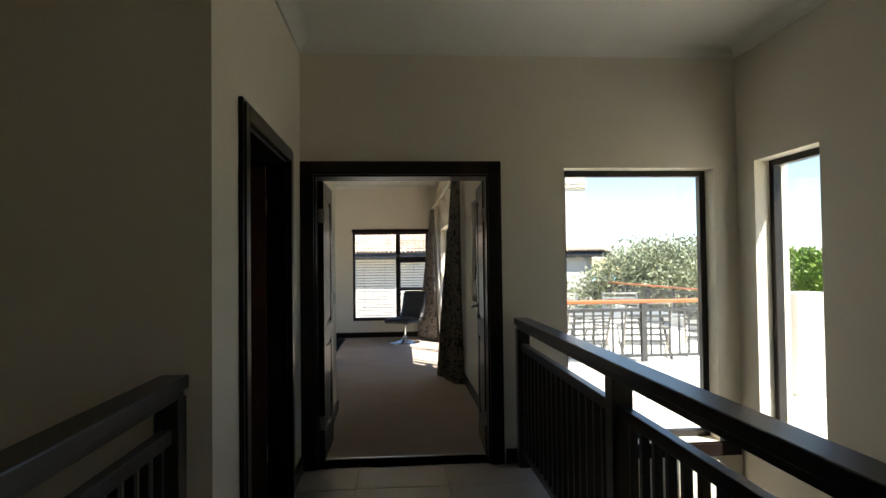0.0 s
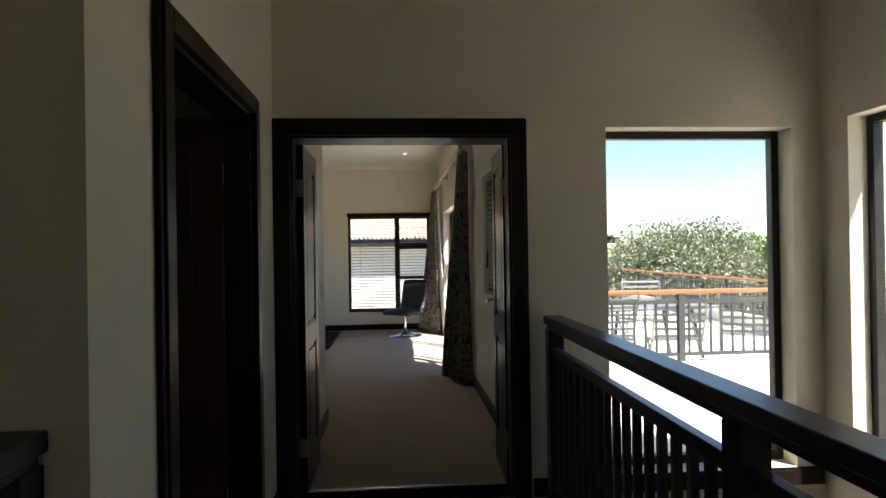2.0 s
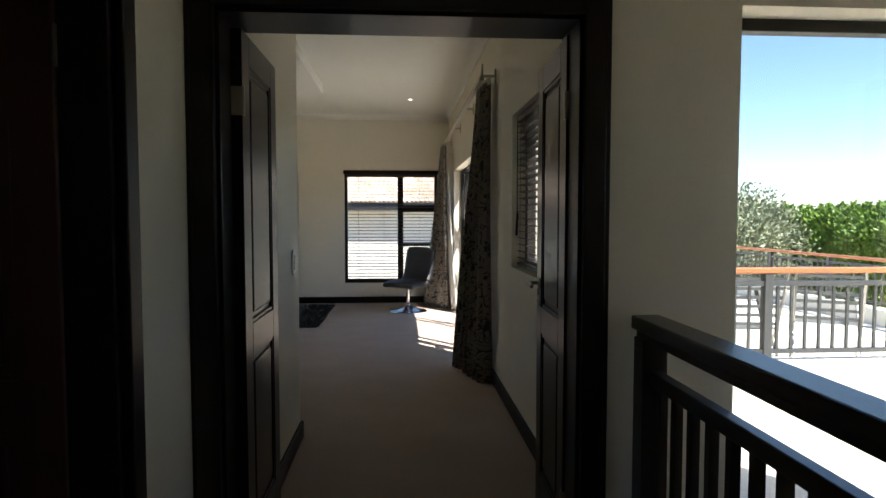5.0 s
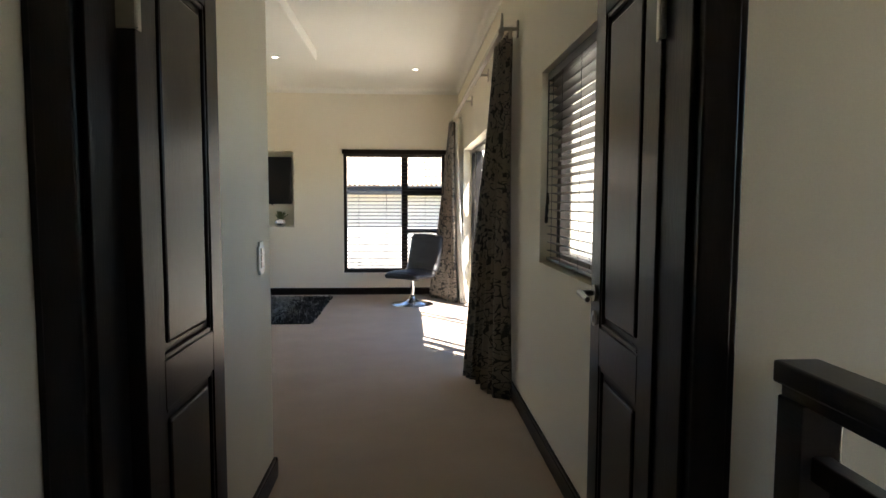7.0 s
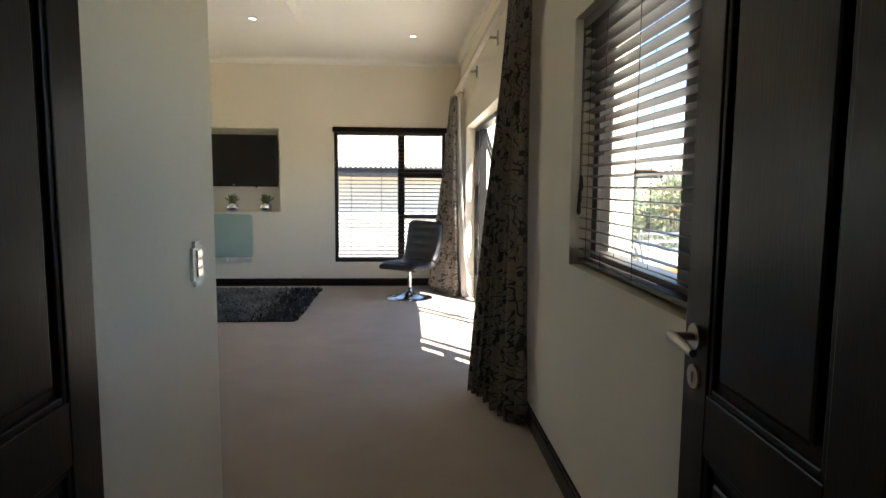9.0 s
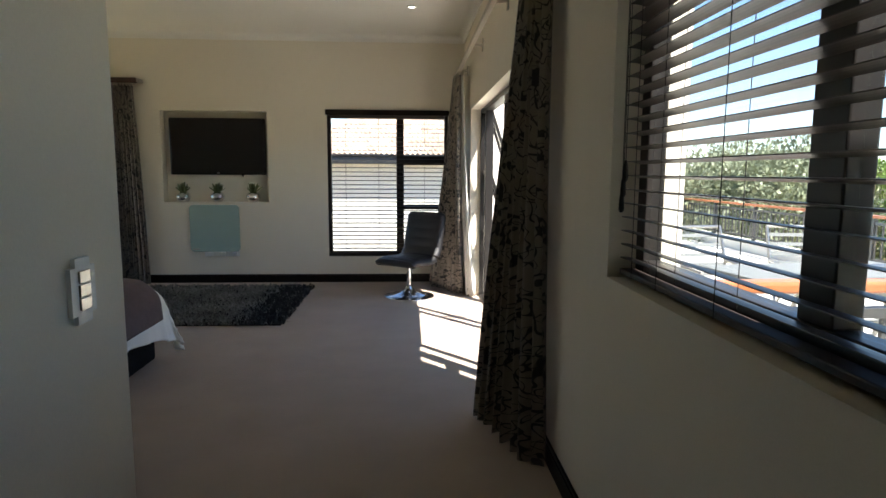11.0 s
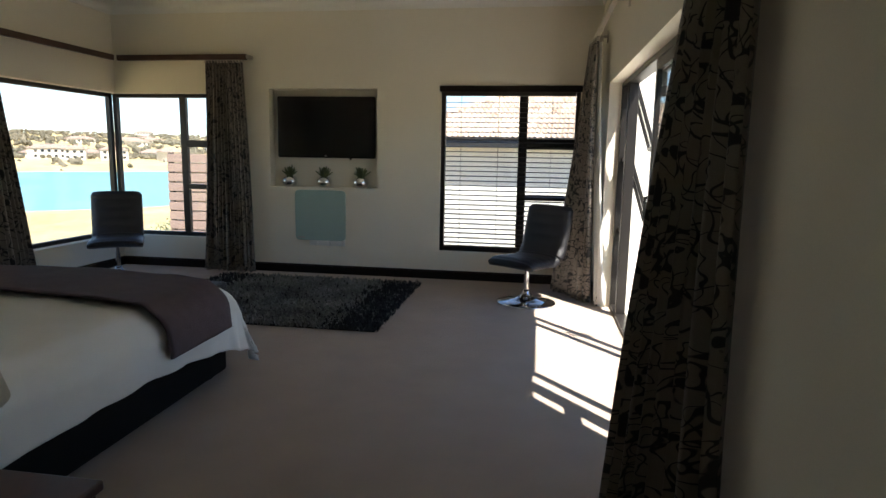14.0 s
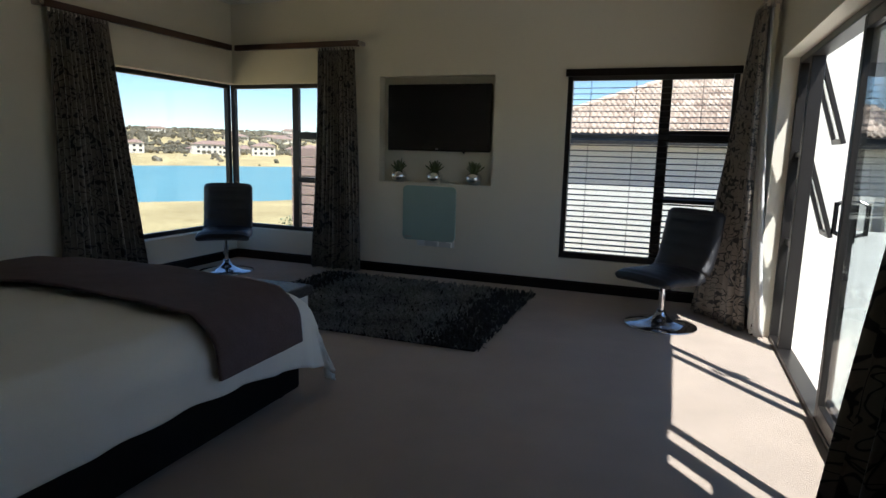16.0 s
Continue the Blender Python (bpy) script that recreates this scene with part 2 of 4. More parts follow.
def wall(name, axis, face, back, u0, u1, z0, z1, holes, material, label, category="wall"):
    """An upright wall with rectangular openings through it. axis: the one that it stands across; holes: rows of (u0, u1, z0, z1, depth), depth 0 for right through."""
    us = sorted({u0, u1, *(h[0] for h in holes), *(h[1] for h in holes)})
    zs = sorted({z0, z1, *(h[2] for h in holes), *(h[3] for h in holes)})
    us, zs = [u for u in us if u0 <= u <= u1], [z for z in zs if z0 <= z <= z1]

    def kind(i, j):
        if not (0 <= i < len(us) - 1 and 0 <= j < len(zs) - 1):
            return back
        u, z = (us[i] + us[i + 1]) / 2, (zs[j] + zs[j + 1]) / 2
        for h in holes:
            if h[0] < u < h[1] and h[2] < z < h[3]:
                return face + math.copysign(h[4], back - face) if h[4] else back
        return face

    bm = bmesh.new()

    def at(d, u, z):
        return bm.verts.new((d, u, z) if axis == "x" else (u, d, z))

    for i in range(len(us) - 1):
        for j in range(len(zs) - 1):
            d = kind(i, j)
            if d != back:
                bm.faces.new([at(d, us[i], zs[j]), at(d, us[i + 1], zs[j]), at(d, us[i + 1], zs[j + 1]), at(d, us[i], zs[j + 1])])
                bm.faces.new([at(back, us[i], zs[j]), at(back, us[i], zs[j + 1]), at(back, us[i + 1], zs[j + 1]), at(back, us[i + 1], zs[j])])
            for i2, j2, e in ((i + 1, j, (us[i + 1], zs[j], us[i + 1], zs[j + 1])), (i - 1, j, (us[i], zs[j], us[i], zs[j + 1])), (i, j + 1, (us[i], zs[j + 1], us[i + 1], zs[j + 1])), (i, j - 1, (us[i], zs[j], us[i + 1], zs[j]))):
                d2 = kind(i2, j2)
                if abs(d2 - back) < abs(d - back):
                    bm.faces.new([at(d, e[0], e[1]), at(d, e[2], e[3]), at(d2, e[2], e[3]), at(d2, e[0], e[1])])
    bmesh.ops.remove_doubles(bm, verts=bm.verts[:], dist=1e-5)
    return done(name, bm, material, kind="structure", label=label, category=category)


def pane(parent, axis, d, u0, u1, z0, z1):
    ob = box("pane", (d - 0.003, d + 0.003, u0, u1, z0, z1) if axis == "x" else (u0, u1, d - 0.003, d + 0.003, z0, z1), GLASS, parent, label="clear window glass")
    ob.visible_shadow = False
    return ob


def window(name, axis, d, u0, u1, z0, z1, posts=(), bars=(), thick=0.05, deep=0.06, label="", panes=(), skip=()):
    """A dark metal window: outer frame, posts (u) and bars (u0, u1, z), and its panes."""
    e = empty(name, kind="structure", label=label, category="window")
    a, b = d - deep / 2, d + deep / 2
    rows = [(u0, u0 + thick, z0, z1), (u1 - thick, u1, z0, z1), (u0 + thick, u1 - thick, z0, z0 + thick), (u0 + thick, u1 - thick, z1 - thick, z1)]
    rows += [(p - w / 2, p + w / 2, z0 + thick, z1 - thick) for p, w in posts]
    rows += [(p, q, z - w / 2, z + w / 2) for p, q, z, w in bars]
    boxes("frame", [(a, b, *r) if axis == "x" else (r[0], r[1], a, b, r[2], r[3]) for r in rows], FRAME, e, bev=0.004)
    for p in panes or ((u0 + thick, u1 - thick, z0 + thick, z1 - thick),):
        pane(e, axis, d, *p)
    return e


# ---- the large structure ----
BACK, RIGHT, LEFT, HEAD = 7.65, 1.455, -4.05, 1.69      # faces of the bedroom's walls
TOP, COVE = 2.97, 2.89

wall("wall_door", "y", 0.0, 0.22, -0.15, 3.40, -3.0, TOP + 0.1, [(0.09, 1.32, 0.0, 2.045, 0), (1.87, 2.985, 0.10, 2.085, 0)], PAINT, "cream painted hall wall with double doorway and window")
wall("wall_hall_left", "x", 0.0, -0.15, -2.02, 0.0, -3.0, TOP + 0.1, [(-1.57, -0.52, 0.0, 2.045, 0)], PAINT, "cream painted hall wall with a dark door")
wall("wall_stair", "y", -2.02, -1.90, -3.2, -0.15, -3.0, TOP + 0.1, [], PAINT, "cream painted wall above the stairwell")
box("wall_stair_left", (-3.35, -3.2, -6.6, -1.9, -3.0, TOP + 0.1), PAINT, kind="structure", label="cream painted stairwell wall", category="wall")
box("wall_hall_end", (-3.2, 3.16, -6.6, -6.45, -3.0, TOP + 0.1), PAINT, kind="structure", label="cream painted end wall of the hall", category="wall")
# second hole: unseen opening, added to let daylight into the stairwell
wall("wall_hall_right", "x", 3.16, 3.40, -6.6, 0.0, -3.0, TOP + 0.1, [(-0.88, -0.22, 0.10, 2.10, 0), (-6.25, -5.5, 0.10, 2.10, 0)], PAINT, "cream painted hall wall with tall window and added rear light opening")
wall("wall_passage_left", "x", 0.07, -0.15, 0.22, HEAD - 0.12, -0.2, TOP + 0.1, [], PAINT, "cream painted bedroom passage wall")
wall("wall_bed_head", "y", HEAD, HEAD - 0.12, LEFT, 0.07, -0.2, TOP + 0.1, [], PAINT, "cream painted wall behind the bed")
wall("wall_bedroom_right", "x", RIGHT, 1.68, 0.22, BACK, -0.2, TOP + 0.1, [(0.62, 2.10, 1.015, 2.05, 0), (3.40, 6.75, -0.005, 2.03, 0)], PAINT, "cream painted wall with window and sliding door")
wall("wall_bedroom_back", "y", BACK, BACK + 0.24, LEFT, 1.68, -0.2, TOP + 0.1, [(-0.20, 1.265, 0.32, 2.09, 0), (-2.16, -0.91, 0.985, 2.07, 0.14), (LEFT, -2.62, 0.36, 2.02, 0)], PAINT, "cream painted wall with television niche and windows")
wall("wall_bedroom_left", "x", LEFT, LEFT - 0.24, HEAD - 0.12, BACK + 0.24, -0.2, TOP + 0.1, [(5.55, BACK + 0.24, 0.36, 2.02, 0)], PAINT, "cream painted wall with corner window")
box("floor_bedroom", (LEFT - 0.24, 1.68, 0.205, BACK + 0.24, -0.22, 0.0), CARPET, kind="structure", label="beige-brown wool carpet over the bedroom floor", category="floor")
box("ceiling_hall", (-3.35, 3.40, -6.6, 0.1, TOP, TOP + 0.09), CEIL, kind="structure", label="white painted hall ceiling", category="ceiling")
box("ceiling_bedroom", (LEFT - 0.24, 1.68, 0.1, BACK + 0.24, TOP, TOP + 0.09), CEIL, kind="structure", label="white painted bedroom ceiling", category="ceiling")
boxes("ceiling_panel", [(-3.2, -0.25, 2.6, 5.5, 2.86, TOP - 0.003)], CEIL, bev=0.01, kind="structure", label="dropped white ceiling panel over the bed", category="ceiling")
boxes("roof_slab", [(-3.4, 3.45, -6.65, 0.25, TOP + 0.11, TOP + 0.3), (LEFT - 0.3, 1.98, 0.25, BACK + 0.3, TOP + 0.11, TOP + 0.3)], PLASTER, kind="structure", label="plastered roof slab", category="roof")
# the dark room behind the side door
wall("wall_side_room", "x", -2.4, -2.55, -1.90, 0.22, -0.2, TOP + 0.1, [], PAINT, "painted wall of the unlit side room")
box("wall_side_room_end", (-2.4, -0.15, 0.10, 0.22, -0.2, TOP + 0.1), PAINT, kind="structure", label="painted end wall of the side room", category="wall")
box("floor_side_room", (-2.4, -0.15, -1.90, 0.10, -0.2, 0.0), CARPET, kind="structure", label="carpet in the unlit side room", category="floor")
box("ground_floor", (-3.2, 3.16, -6.45, 0.0, -3.1, -2.95), TILE, kind="structure", label="tiled floor below the stairwell", category="floor")


def cornice(name, axis, face, sign, u0, u1, bottom=COVE, size=0.08):
    """A coved strip between wall and ceiling."""
    bm = bmesh.new()
    prof = [(0.0, bottom), (0.012, bottom), (0.016, bottom + 0.012)]
    prof += [(size * (1 - math.cos(a)) + 0.016, bottom + 0.012 + (TOP - bottom - 0.014) * math.sin(a)) for a in [math.pi / 2 * k / 5 for k in range(1, 6)]]
    prof.append((0.0, TOP - 0.002))
    ends = []
    for u in (u0, u1):
        ends.append([bm.verts.new((face + sign * d, u, z) if axis == "x" else (u, face + sign * d, z)) for d, z in prof])
    n = len(prof)
    for i in range(n):
        bm.faces.new((ends[0][i], ends[0][(i + 1) % n], ends[1][(i + 1) % n], ends[1][i]))
    bm.faces.new(ends[0]), bm.faces.new(ends[1][::-1])
    return done(name, bm, CEIL, kind="structure", label="white coved cornice under the ceiling", category="cornice")


cornice("trim_hall_door", "y", 0.0, -1, 0.0, 3.16)
cornice("trim_hall_left", "x", 0.0, 1, -2.0, 0.0)
cornice("trim_hall_right", "x", 3.16, -1, -6.45, 0.0)
cornice("trim_stair", "y", -2.02, -1, -3.2, 0.0)
cornice("trim_back", "y", BACK, -1, LEFT, RIGHT)
cornice("trim_right", "x", RIGHT, -1, 0.22, BACK)
cornice("trim_left", "x", LEFT, 1, HEAD, BACK)
cornice("trim_head", "y", HEAD, 1, LEFT, 0.07)


def skirting(name, axis, face, sign, u0, u1):
    d = sorted((face + sign * 0.018, face))
    ob = boxes(name, [(*d, u0, u1, 0.0, 0.085) if axis == "x" else (u0, u1, *d, 0.0, 0.085),
                      (*sorted((face + sign * 0.012, face)), u0, u1, 0.085, 0.1) if axis == "x" else (u0, u1, *sorted((face + sign * 0.012, face)), 0.085, 0.1)], DARKWOOD, kind="structure", label="dark-stained wooden skirting board", category="baseboard")
    return ob


skirting("baseboard_back", "y", BACK, -1, LEFT + 0.02, RIGHT - 0.02)
skirting("baseboard_right_near", "x", RIGHT, -1, 0.24, 3.40)
skirting("baseboard_right_far", "x", RIGHT, -1, 6.75, BACK)
skirting("baseboard_left", "x", LEFT, 1, HEAD, BACK)
skirting("baseboard_head", "y", HEAD, 1, LEFT + 0.02, 0.07)
skirting("baseboard_passage", "x", 0.07, 1, 0.24, HEAD)
skirting("baseboard_passage_end", "y", HEAD, 1, 0.07, 0.088)
skirting("baseboard_door", "y", 0.0, -1, 1.42, 3.14)
skirting("baseboard_hall_left", "x", 0.0, 1, -0.43, -0.02)
skirting("baseboard_hall_near", "x", 0.0, 1, -2.0, -1.66)

# windows
window("window_hall", "y", 0.16, 1.865, 2.99, 0.10, 2.09, label="tall dark-framed fixed hall window over the deck")
window("window_hall_side", "x", 3.30, -0.885, -0.215, 0.10, 2.105, label="tall narrow dark-framed hall window")
# added, never in view: brightens the stairwell's left wall
window("window_hall_rear", "x", 3.30, -6.255, -5.495, 0.10, 2.105, label="added unseen dark-framed opening that lets daylight onto the stairwell wall")
window("window_bedroom_side", "x", 1.58, 0.615, 2.105, 1.01, 2.055, posts=[(1.20, 0.10)], label="dark-framed bedroom window behind a slatted blind", thick=0.07, panes=[(0.685, 1.15, 1.08, 1.985), (1.25, 2.035, 1.08, 1.985)])
window("window_back", "y", 7.71, -0.205, 1.27, 0.315, 2.095, posts=[(0.68, 0.09)], bars=[(0.725, 1.22, 1.50, 0.11), (0.725, 1.22, 0.93, 0.06)], deep=0.07, label="dark-framed window with three side lights",
       panes=[(-0.155, 0.635, 0.365, 2.045), (0.725, 1.22, 0.365, 0.90), (0.725, 1.22, 0.96, 1.445), (0.725, 1.22, 1.555, 2.045)])
box("window_head", (-0.215, 1.28, 7.615, 7.648, 2.035, 2.10), DARKWOOD, bev=0.004, kind="structure", label="dark head rail over the window", category="trim")
window("window_corner_back", "y", 7.77, -4.16, -2.615, 0.355, 2.025, posts=[(-3.27, 0.075)], bars=[(-3.23, -2.66, 1.45, 0.08), (-3.23, -2.66, 0.95, 0.06)], label="dark-framed corner window over the lake",
       panes=[(-4.11, -3.31, 0.405, 1.975), (-3.23, -2.665, 0.405, 0.92), (-3.23, -2.665, 0.98, 1.41), (-3.23, -2.665, 1.49, 1.975)])
window("window_corner_left", "x", -4.19, 5.545, 7.74, 0.355, 2.025, label="dark-framed corner window over the lake")


# ---- doors ----
def architrave(name, axis, face, sign, u0, u1, top, w, label, through_to):
    """A dark moulded door surround with its jambs."""
    e = empty(name, kind="structure", label=label, category="door frame")
    rows = []
    for inset, proud in ((0.0, 0.022), (0.018, 0.032)):
        rows += [(u0 + inset, u0 + w - 0.012, 0.0, top - inset, proud), (u1 - w + 0.012, u1 - inset, 0.0, top - inset, proud), (u0 + w - 0.012, u1 - w + 0.012, top - w + 0.012, top - inset, proud)]
    out = []
    for a, b, z0, z1, proud in rows:
        d = sorted((face + sign * proud, face + sign * 0.001))
        out.append((*d, a, b, z0, z1) if axis == "x" else (a, b, *d, z0, z1))
    boxes("surround", out, DARKWOOD, e, bev=0.004)
    d = sorted((face, through_to))
    jam = [(u0 + w - 0.035, u0 + w, 0.0, top - w), (u1 - w, u1 - w + 0.035, 0.0, top - w), (u0 + w - 0.035, u1 - w + 0.035, top - w, top - w + 0.035)]
    boxes("jamb", [(*d, *j) if axis == "x" else (j[0], j[1], *d, j[2], j[3]) for j in jam], DARKWOOD, e, bev=0.003)
    return e


architrave("door_frame_double", "y", 0.0, -1, 0.0, 1.407, 2.13, 0.105, "dark-stained moulded frame of the double doors", 0.235)
architrave("door_frame_side", "x", 0.0, 1, -1.655, -0.435, 2.13, 0.10, "dark-stained moulded side door frame", -0.16)


def door_leaf(name, m, wide, high, material, label, handle=0, thick=0.042):
    """A leaf with two fielded panels. Its hinge edge is at the origin; it runs along +y; +x is the face with the handle."""
    e = empty(name, label=label, category="door")
    e.matrix_basis = m
    s = 0.105
    mid0, mid1 = 0.83, 0.95
    boxes("stile_and_rail", [(0, thick, 0, s, 0, high), (0, thick, wide - s, wide, 0, high), (0, thick, s, wide - s, 0, 0.2), (0, thick, s, wide - s, mid0, mid1), (0, thick, s, wide - s, high - 0.11, high)], material, e, bev=0.003)
    for z0, z1 in ((0.2, mid0), (mid1, high - 0.11)):
        bm = bmesh.new()
        add_box(bm, 0.014, thick - 0.014, s, wide - s, z0, z1)
        for x0, x1 in ((thick - 0.0145, thick - 0.004), (0.004, 0.0145)):
            add_box(bm, x0, x1, s + 0.035, wide - s - 0.035, z0 + 0.035, z1 - 0.035, 0.008)
            for a in ((s, s + 0.014, z0, z1), (wide - s - 0.014, wide - s, z0, z1), (s + 0.014, wide - s - 0.014, z0, z0 + 0.014), (s + 0.014, wide - s - 0.014, z1 - 0.014, z1)):
                add_box(bm, x0, x1, *a, 0.003)
        done("panel", bm, material, e)
    for z in (0.22, 1.70):
        bm = bmesh.new()
        add_tube(bm, (thick + 0.004, -0.004, z), (thick + 0.004, -0.004, z + 0.1), 0.006)
        add_box(bm, 0.004, thick, -0.004, 0.0, z, z + 0.1)
        add_box(bm, thick, thick + 0.002, 0.0, 0.028, z, z + 0.1)
        for k in range(3):
            add_tube(bm, (thick + 0.002, 0.015, z + 0.02 + 0.03 * k), (thick + 0.004, 0.015, z + 0.02 + 0.03 * k), 0.004, seg=8)
        done("hinge", bm, SATIN, e, label="steel butt hinge")
    if handle:
        bm = bmesh.new()
        y = wide - 0.055
        for sgn, x in ((1, thick), (-1, 0.0)):
            add_tube(bm, (x, y, 1.05), (x + sgn * 0.008, y, 1.05), 0.026, seg=20)
            add_tube(bm, (x, y, 1.05), (x + sgn * 0.05, y, 1.05), 0.009)
            add_tube(bm, (x + sgn * 0.048, y + 0.008, 1.05), (x + sgn * 0.052, y - 0.105, 1.045), 0.011, 0.008)
            add_tube(bm, (x, y, 0.97), (x + sgn * 0.006, y, 0.97), 0.024, seg=20)
            add_box(bm, *sorted((x + sgn * 0.006, x + sgn * 0.009)), y - 0.003, y + 0.003, 0.958, 0.98)
        add_box(bm, 0.012, 0.03, wide, wide + 0.002, 0.93, 1.1)
        done("handle", bm, SATIN, e, smooth=False, label="brushed steel lever handle")
    return e


door_leaf("bedroom_door", pose(0.102, 0.13, 0.012), 0.57, 2.0, DARKWOOD, "open dark-stained panelled door leaf")
right_leaf = door_leaf("bedroom_door", Matrix.Translation((1.335, 0.13, 0.012)) @ pose(0, 0, 0, 0, 0, -2.5) @ Matrix.Diagonal((-1, 1, 1, 1)), 0.56, 2.0, DARKWOOD, "open dark-stained panelled door leaf with lever handle", handle=1)
door_leaf("side_door", pose(-0.12, -0.55, 0.012, 0, 0, 90), 0.80, 2.0, REDWOOD, "open mahogany panelled side door", handle=0)
box("threshold", (0.105, 1.302, 0.2, 0.226, -0.02, 0.006), SATIN, kind="structure", label="thin metal strip between tile and carpet", category="threshold")


# ---- railings in the hall ----
def railing(name, x, y0, y1, posts, label):
    """A dark wooden balustrade along y, parts apart."""
    e = empty(name, (x, 0, 0), label=label, category="railing")
    bm = bmesh.new()
    add_box(bm, -0.05, 0.05, y0, y1, 0.975, 1.022, 0.006)
    add_box(bm, -0.032, 0.032, y0 + 0.005, y1 - 0.005, 0.945, 0.976, 0.003)
    done("handrail", bm, RAILWOOD, e)
    boxes("lower_rail", [(-0.02, 0.02, y0, y1 - 0.05, 0.80, 0.85), (-0.02, 0.02, y0, y1 - 0.05, 0.085, 0.125)], RAILWOOD, e, bev=0.004)
    for p in posts:
        box("post", (-0.042, 0.042, p - 0.042, p + 0.042, 0.0, 0.95), RAILWOOD, e, bev=0.004)
    y, first = y1 - 0.15, None
    while y > y0:
        if min(abs(y - p) for p in posts) > 0.06:
            if first is None:
                first = box("baluster", (-0.014, 0.014, -0.014, 0.014, 0.12, 0.81), RAILWOOD, e, bev=0.002)
                first.location.y = y
            else:
                piece("baluster", first.data, e, Matrix.Translation((0, y, 0)))
        y -= 0.105
    return e


railing("landing_railing", 1.533, -6.4, -0.03, (-0.08, -1.93, -3.7, -5.4), "dark-stained wooden landing balustrade with square balusters")
railing("landing_railing", -0.125, -6.4, -2.035, (-2.08, -3.85, -5.5), "dark-stained wooden landing balustrade beside the stairwell")


# ---- blinds ----
def blind(name, axis, d, u0, u1, z0, z1, pitch, wide, tilt, cords, label):
    """A slatted blind: head box, bottom bar, ladder cords, slats."""
    e = empty(name, label=label, category="blind")

    def put(nm, a, b, lo, hi, zz0, zz1, material, bev=0.0):
        return box(nm, (a, b, lo, hi, zz0, zz1) if axis == "x" else (lo, hi, a, b, zz0, zz1), material, e, bev)

    put("head_box", d - 0.03, d + 0.03, u0, u1, z1 - 0.045, z1, SLAT, 0.004)
    put("bottom_bar", d - wide / 2, d + wide / 2, u0, u1, z0, z0 + 0.018, SLAT, 0.004)
    bm = bmesh.new()
    n = 5
    row = []
    for k in range(n):
        c = (k / (n - 1) - 0.5) * wide
        row.append((c, 0.003 * (1 - (2 * c / wide) ** 2)))
    vs = [[bm.verts.new((c, u, z + o)) for c, z in row] for u in (u0 + 0.004, u1 - 0.004) for o in (0.0, 0.0026)]
    for k in range(n - 1):
        bm.faces.new((vs[0][k], vs[0][k + 1], vs[2][k + 1], vs[2][k])), bm.faces.new((vs[1][k], vs[3][k], vs[3][k + 1], vs[1][k + 1]))
        bm.faces.new((vs[0][k], vs[1][k], vs[1][k + 1], vs[0][k + 1])), bm.faces.new((vs[2][k], vs[2][k + 1], vs[3][k + 1], vs[3][k]))
    for k in (0, n - 1):
        bm.faces.new((vs[0][k], vs[2][k], vs[3][k], vs[1][k]))
    z, first = z0 + 0.05, None
    turn = pose(0, 0, 0, 0, tilt, 0) if axis == "x" else pose(0, 0, 0, 0, 0, -90) @ pose(0, 0, 0, 0, tilt, 0)
    while z < z1 - 0.06:
        # for the y axis the slat is turned so that its length runs along x
        m = Matrix.Translation((d, 0, z)) @ turn if axis == "x" else Matrix.Translation((0, d, z)) @ Matrix(((0, 1, 0, 0), (1, 0, 0, 0), (0, 0, 1, 0), (0, 0, 0, 1))) @ pose(0, 0, 0, 0, tilt, 0)
        if first is None:
            first = done("slat", bm, SLAT, e)
            first.matrix_basis = m
        else:
            piece("slat", first.data, e, m)
        z += pitch
    bm = bmesh.new()
    for c in cords:
        for o in (-wide / 2 - 0.002, wide / 2 + 0.002):
            p = [(d + o, c, z0), (d + o, c, z1 - 0.04)] if axis == "x" else [(c, d + o, z0), (c, d + o, z1 - 0.04)]
            add_tube(bm, *p, 0.0013, seg=5)
    done("cord", bm, CORD, e, kind="stuff", label="thin ladder cords")
    return e


b1 = blind("window_blind", "x", 1.515, 0.64, 2.085, 1.03, 2.045, 0.0445, 0.05, 8, (0.9, 1.45, 1.78, 1.97), "dark wooden slatted blind, slats open, in a window reveal")
bm = bmesh.new()
for z, y in ((1.36, 2.05), (1.31, 2.065), (1.26, 2.075)):
    add_tube(bm, (1.485, y, z + 0.03), (1.485, y, 2.0), 0.0013, seg=5)
    add_lathe(bm, [(0.003, 0.04), (0.007, 0.025), (0.009, 0.0), (0.009, -0.02), (0.004, -0.028)], 10, (1.485, y, z))
done("pull_cord", bm, CORD, b1)
blind("window_blind", "y", 7.655, -0.15, 1.215, 0.37, 2.04, 0.052, 0.05, -9, (0.02, 0.42, 0.98), "dark slatted blind, slats open, over the window")


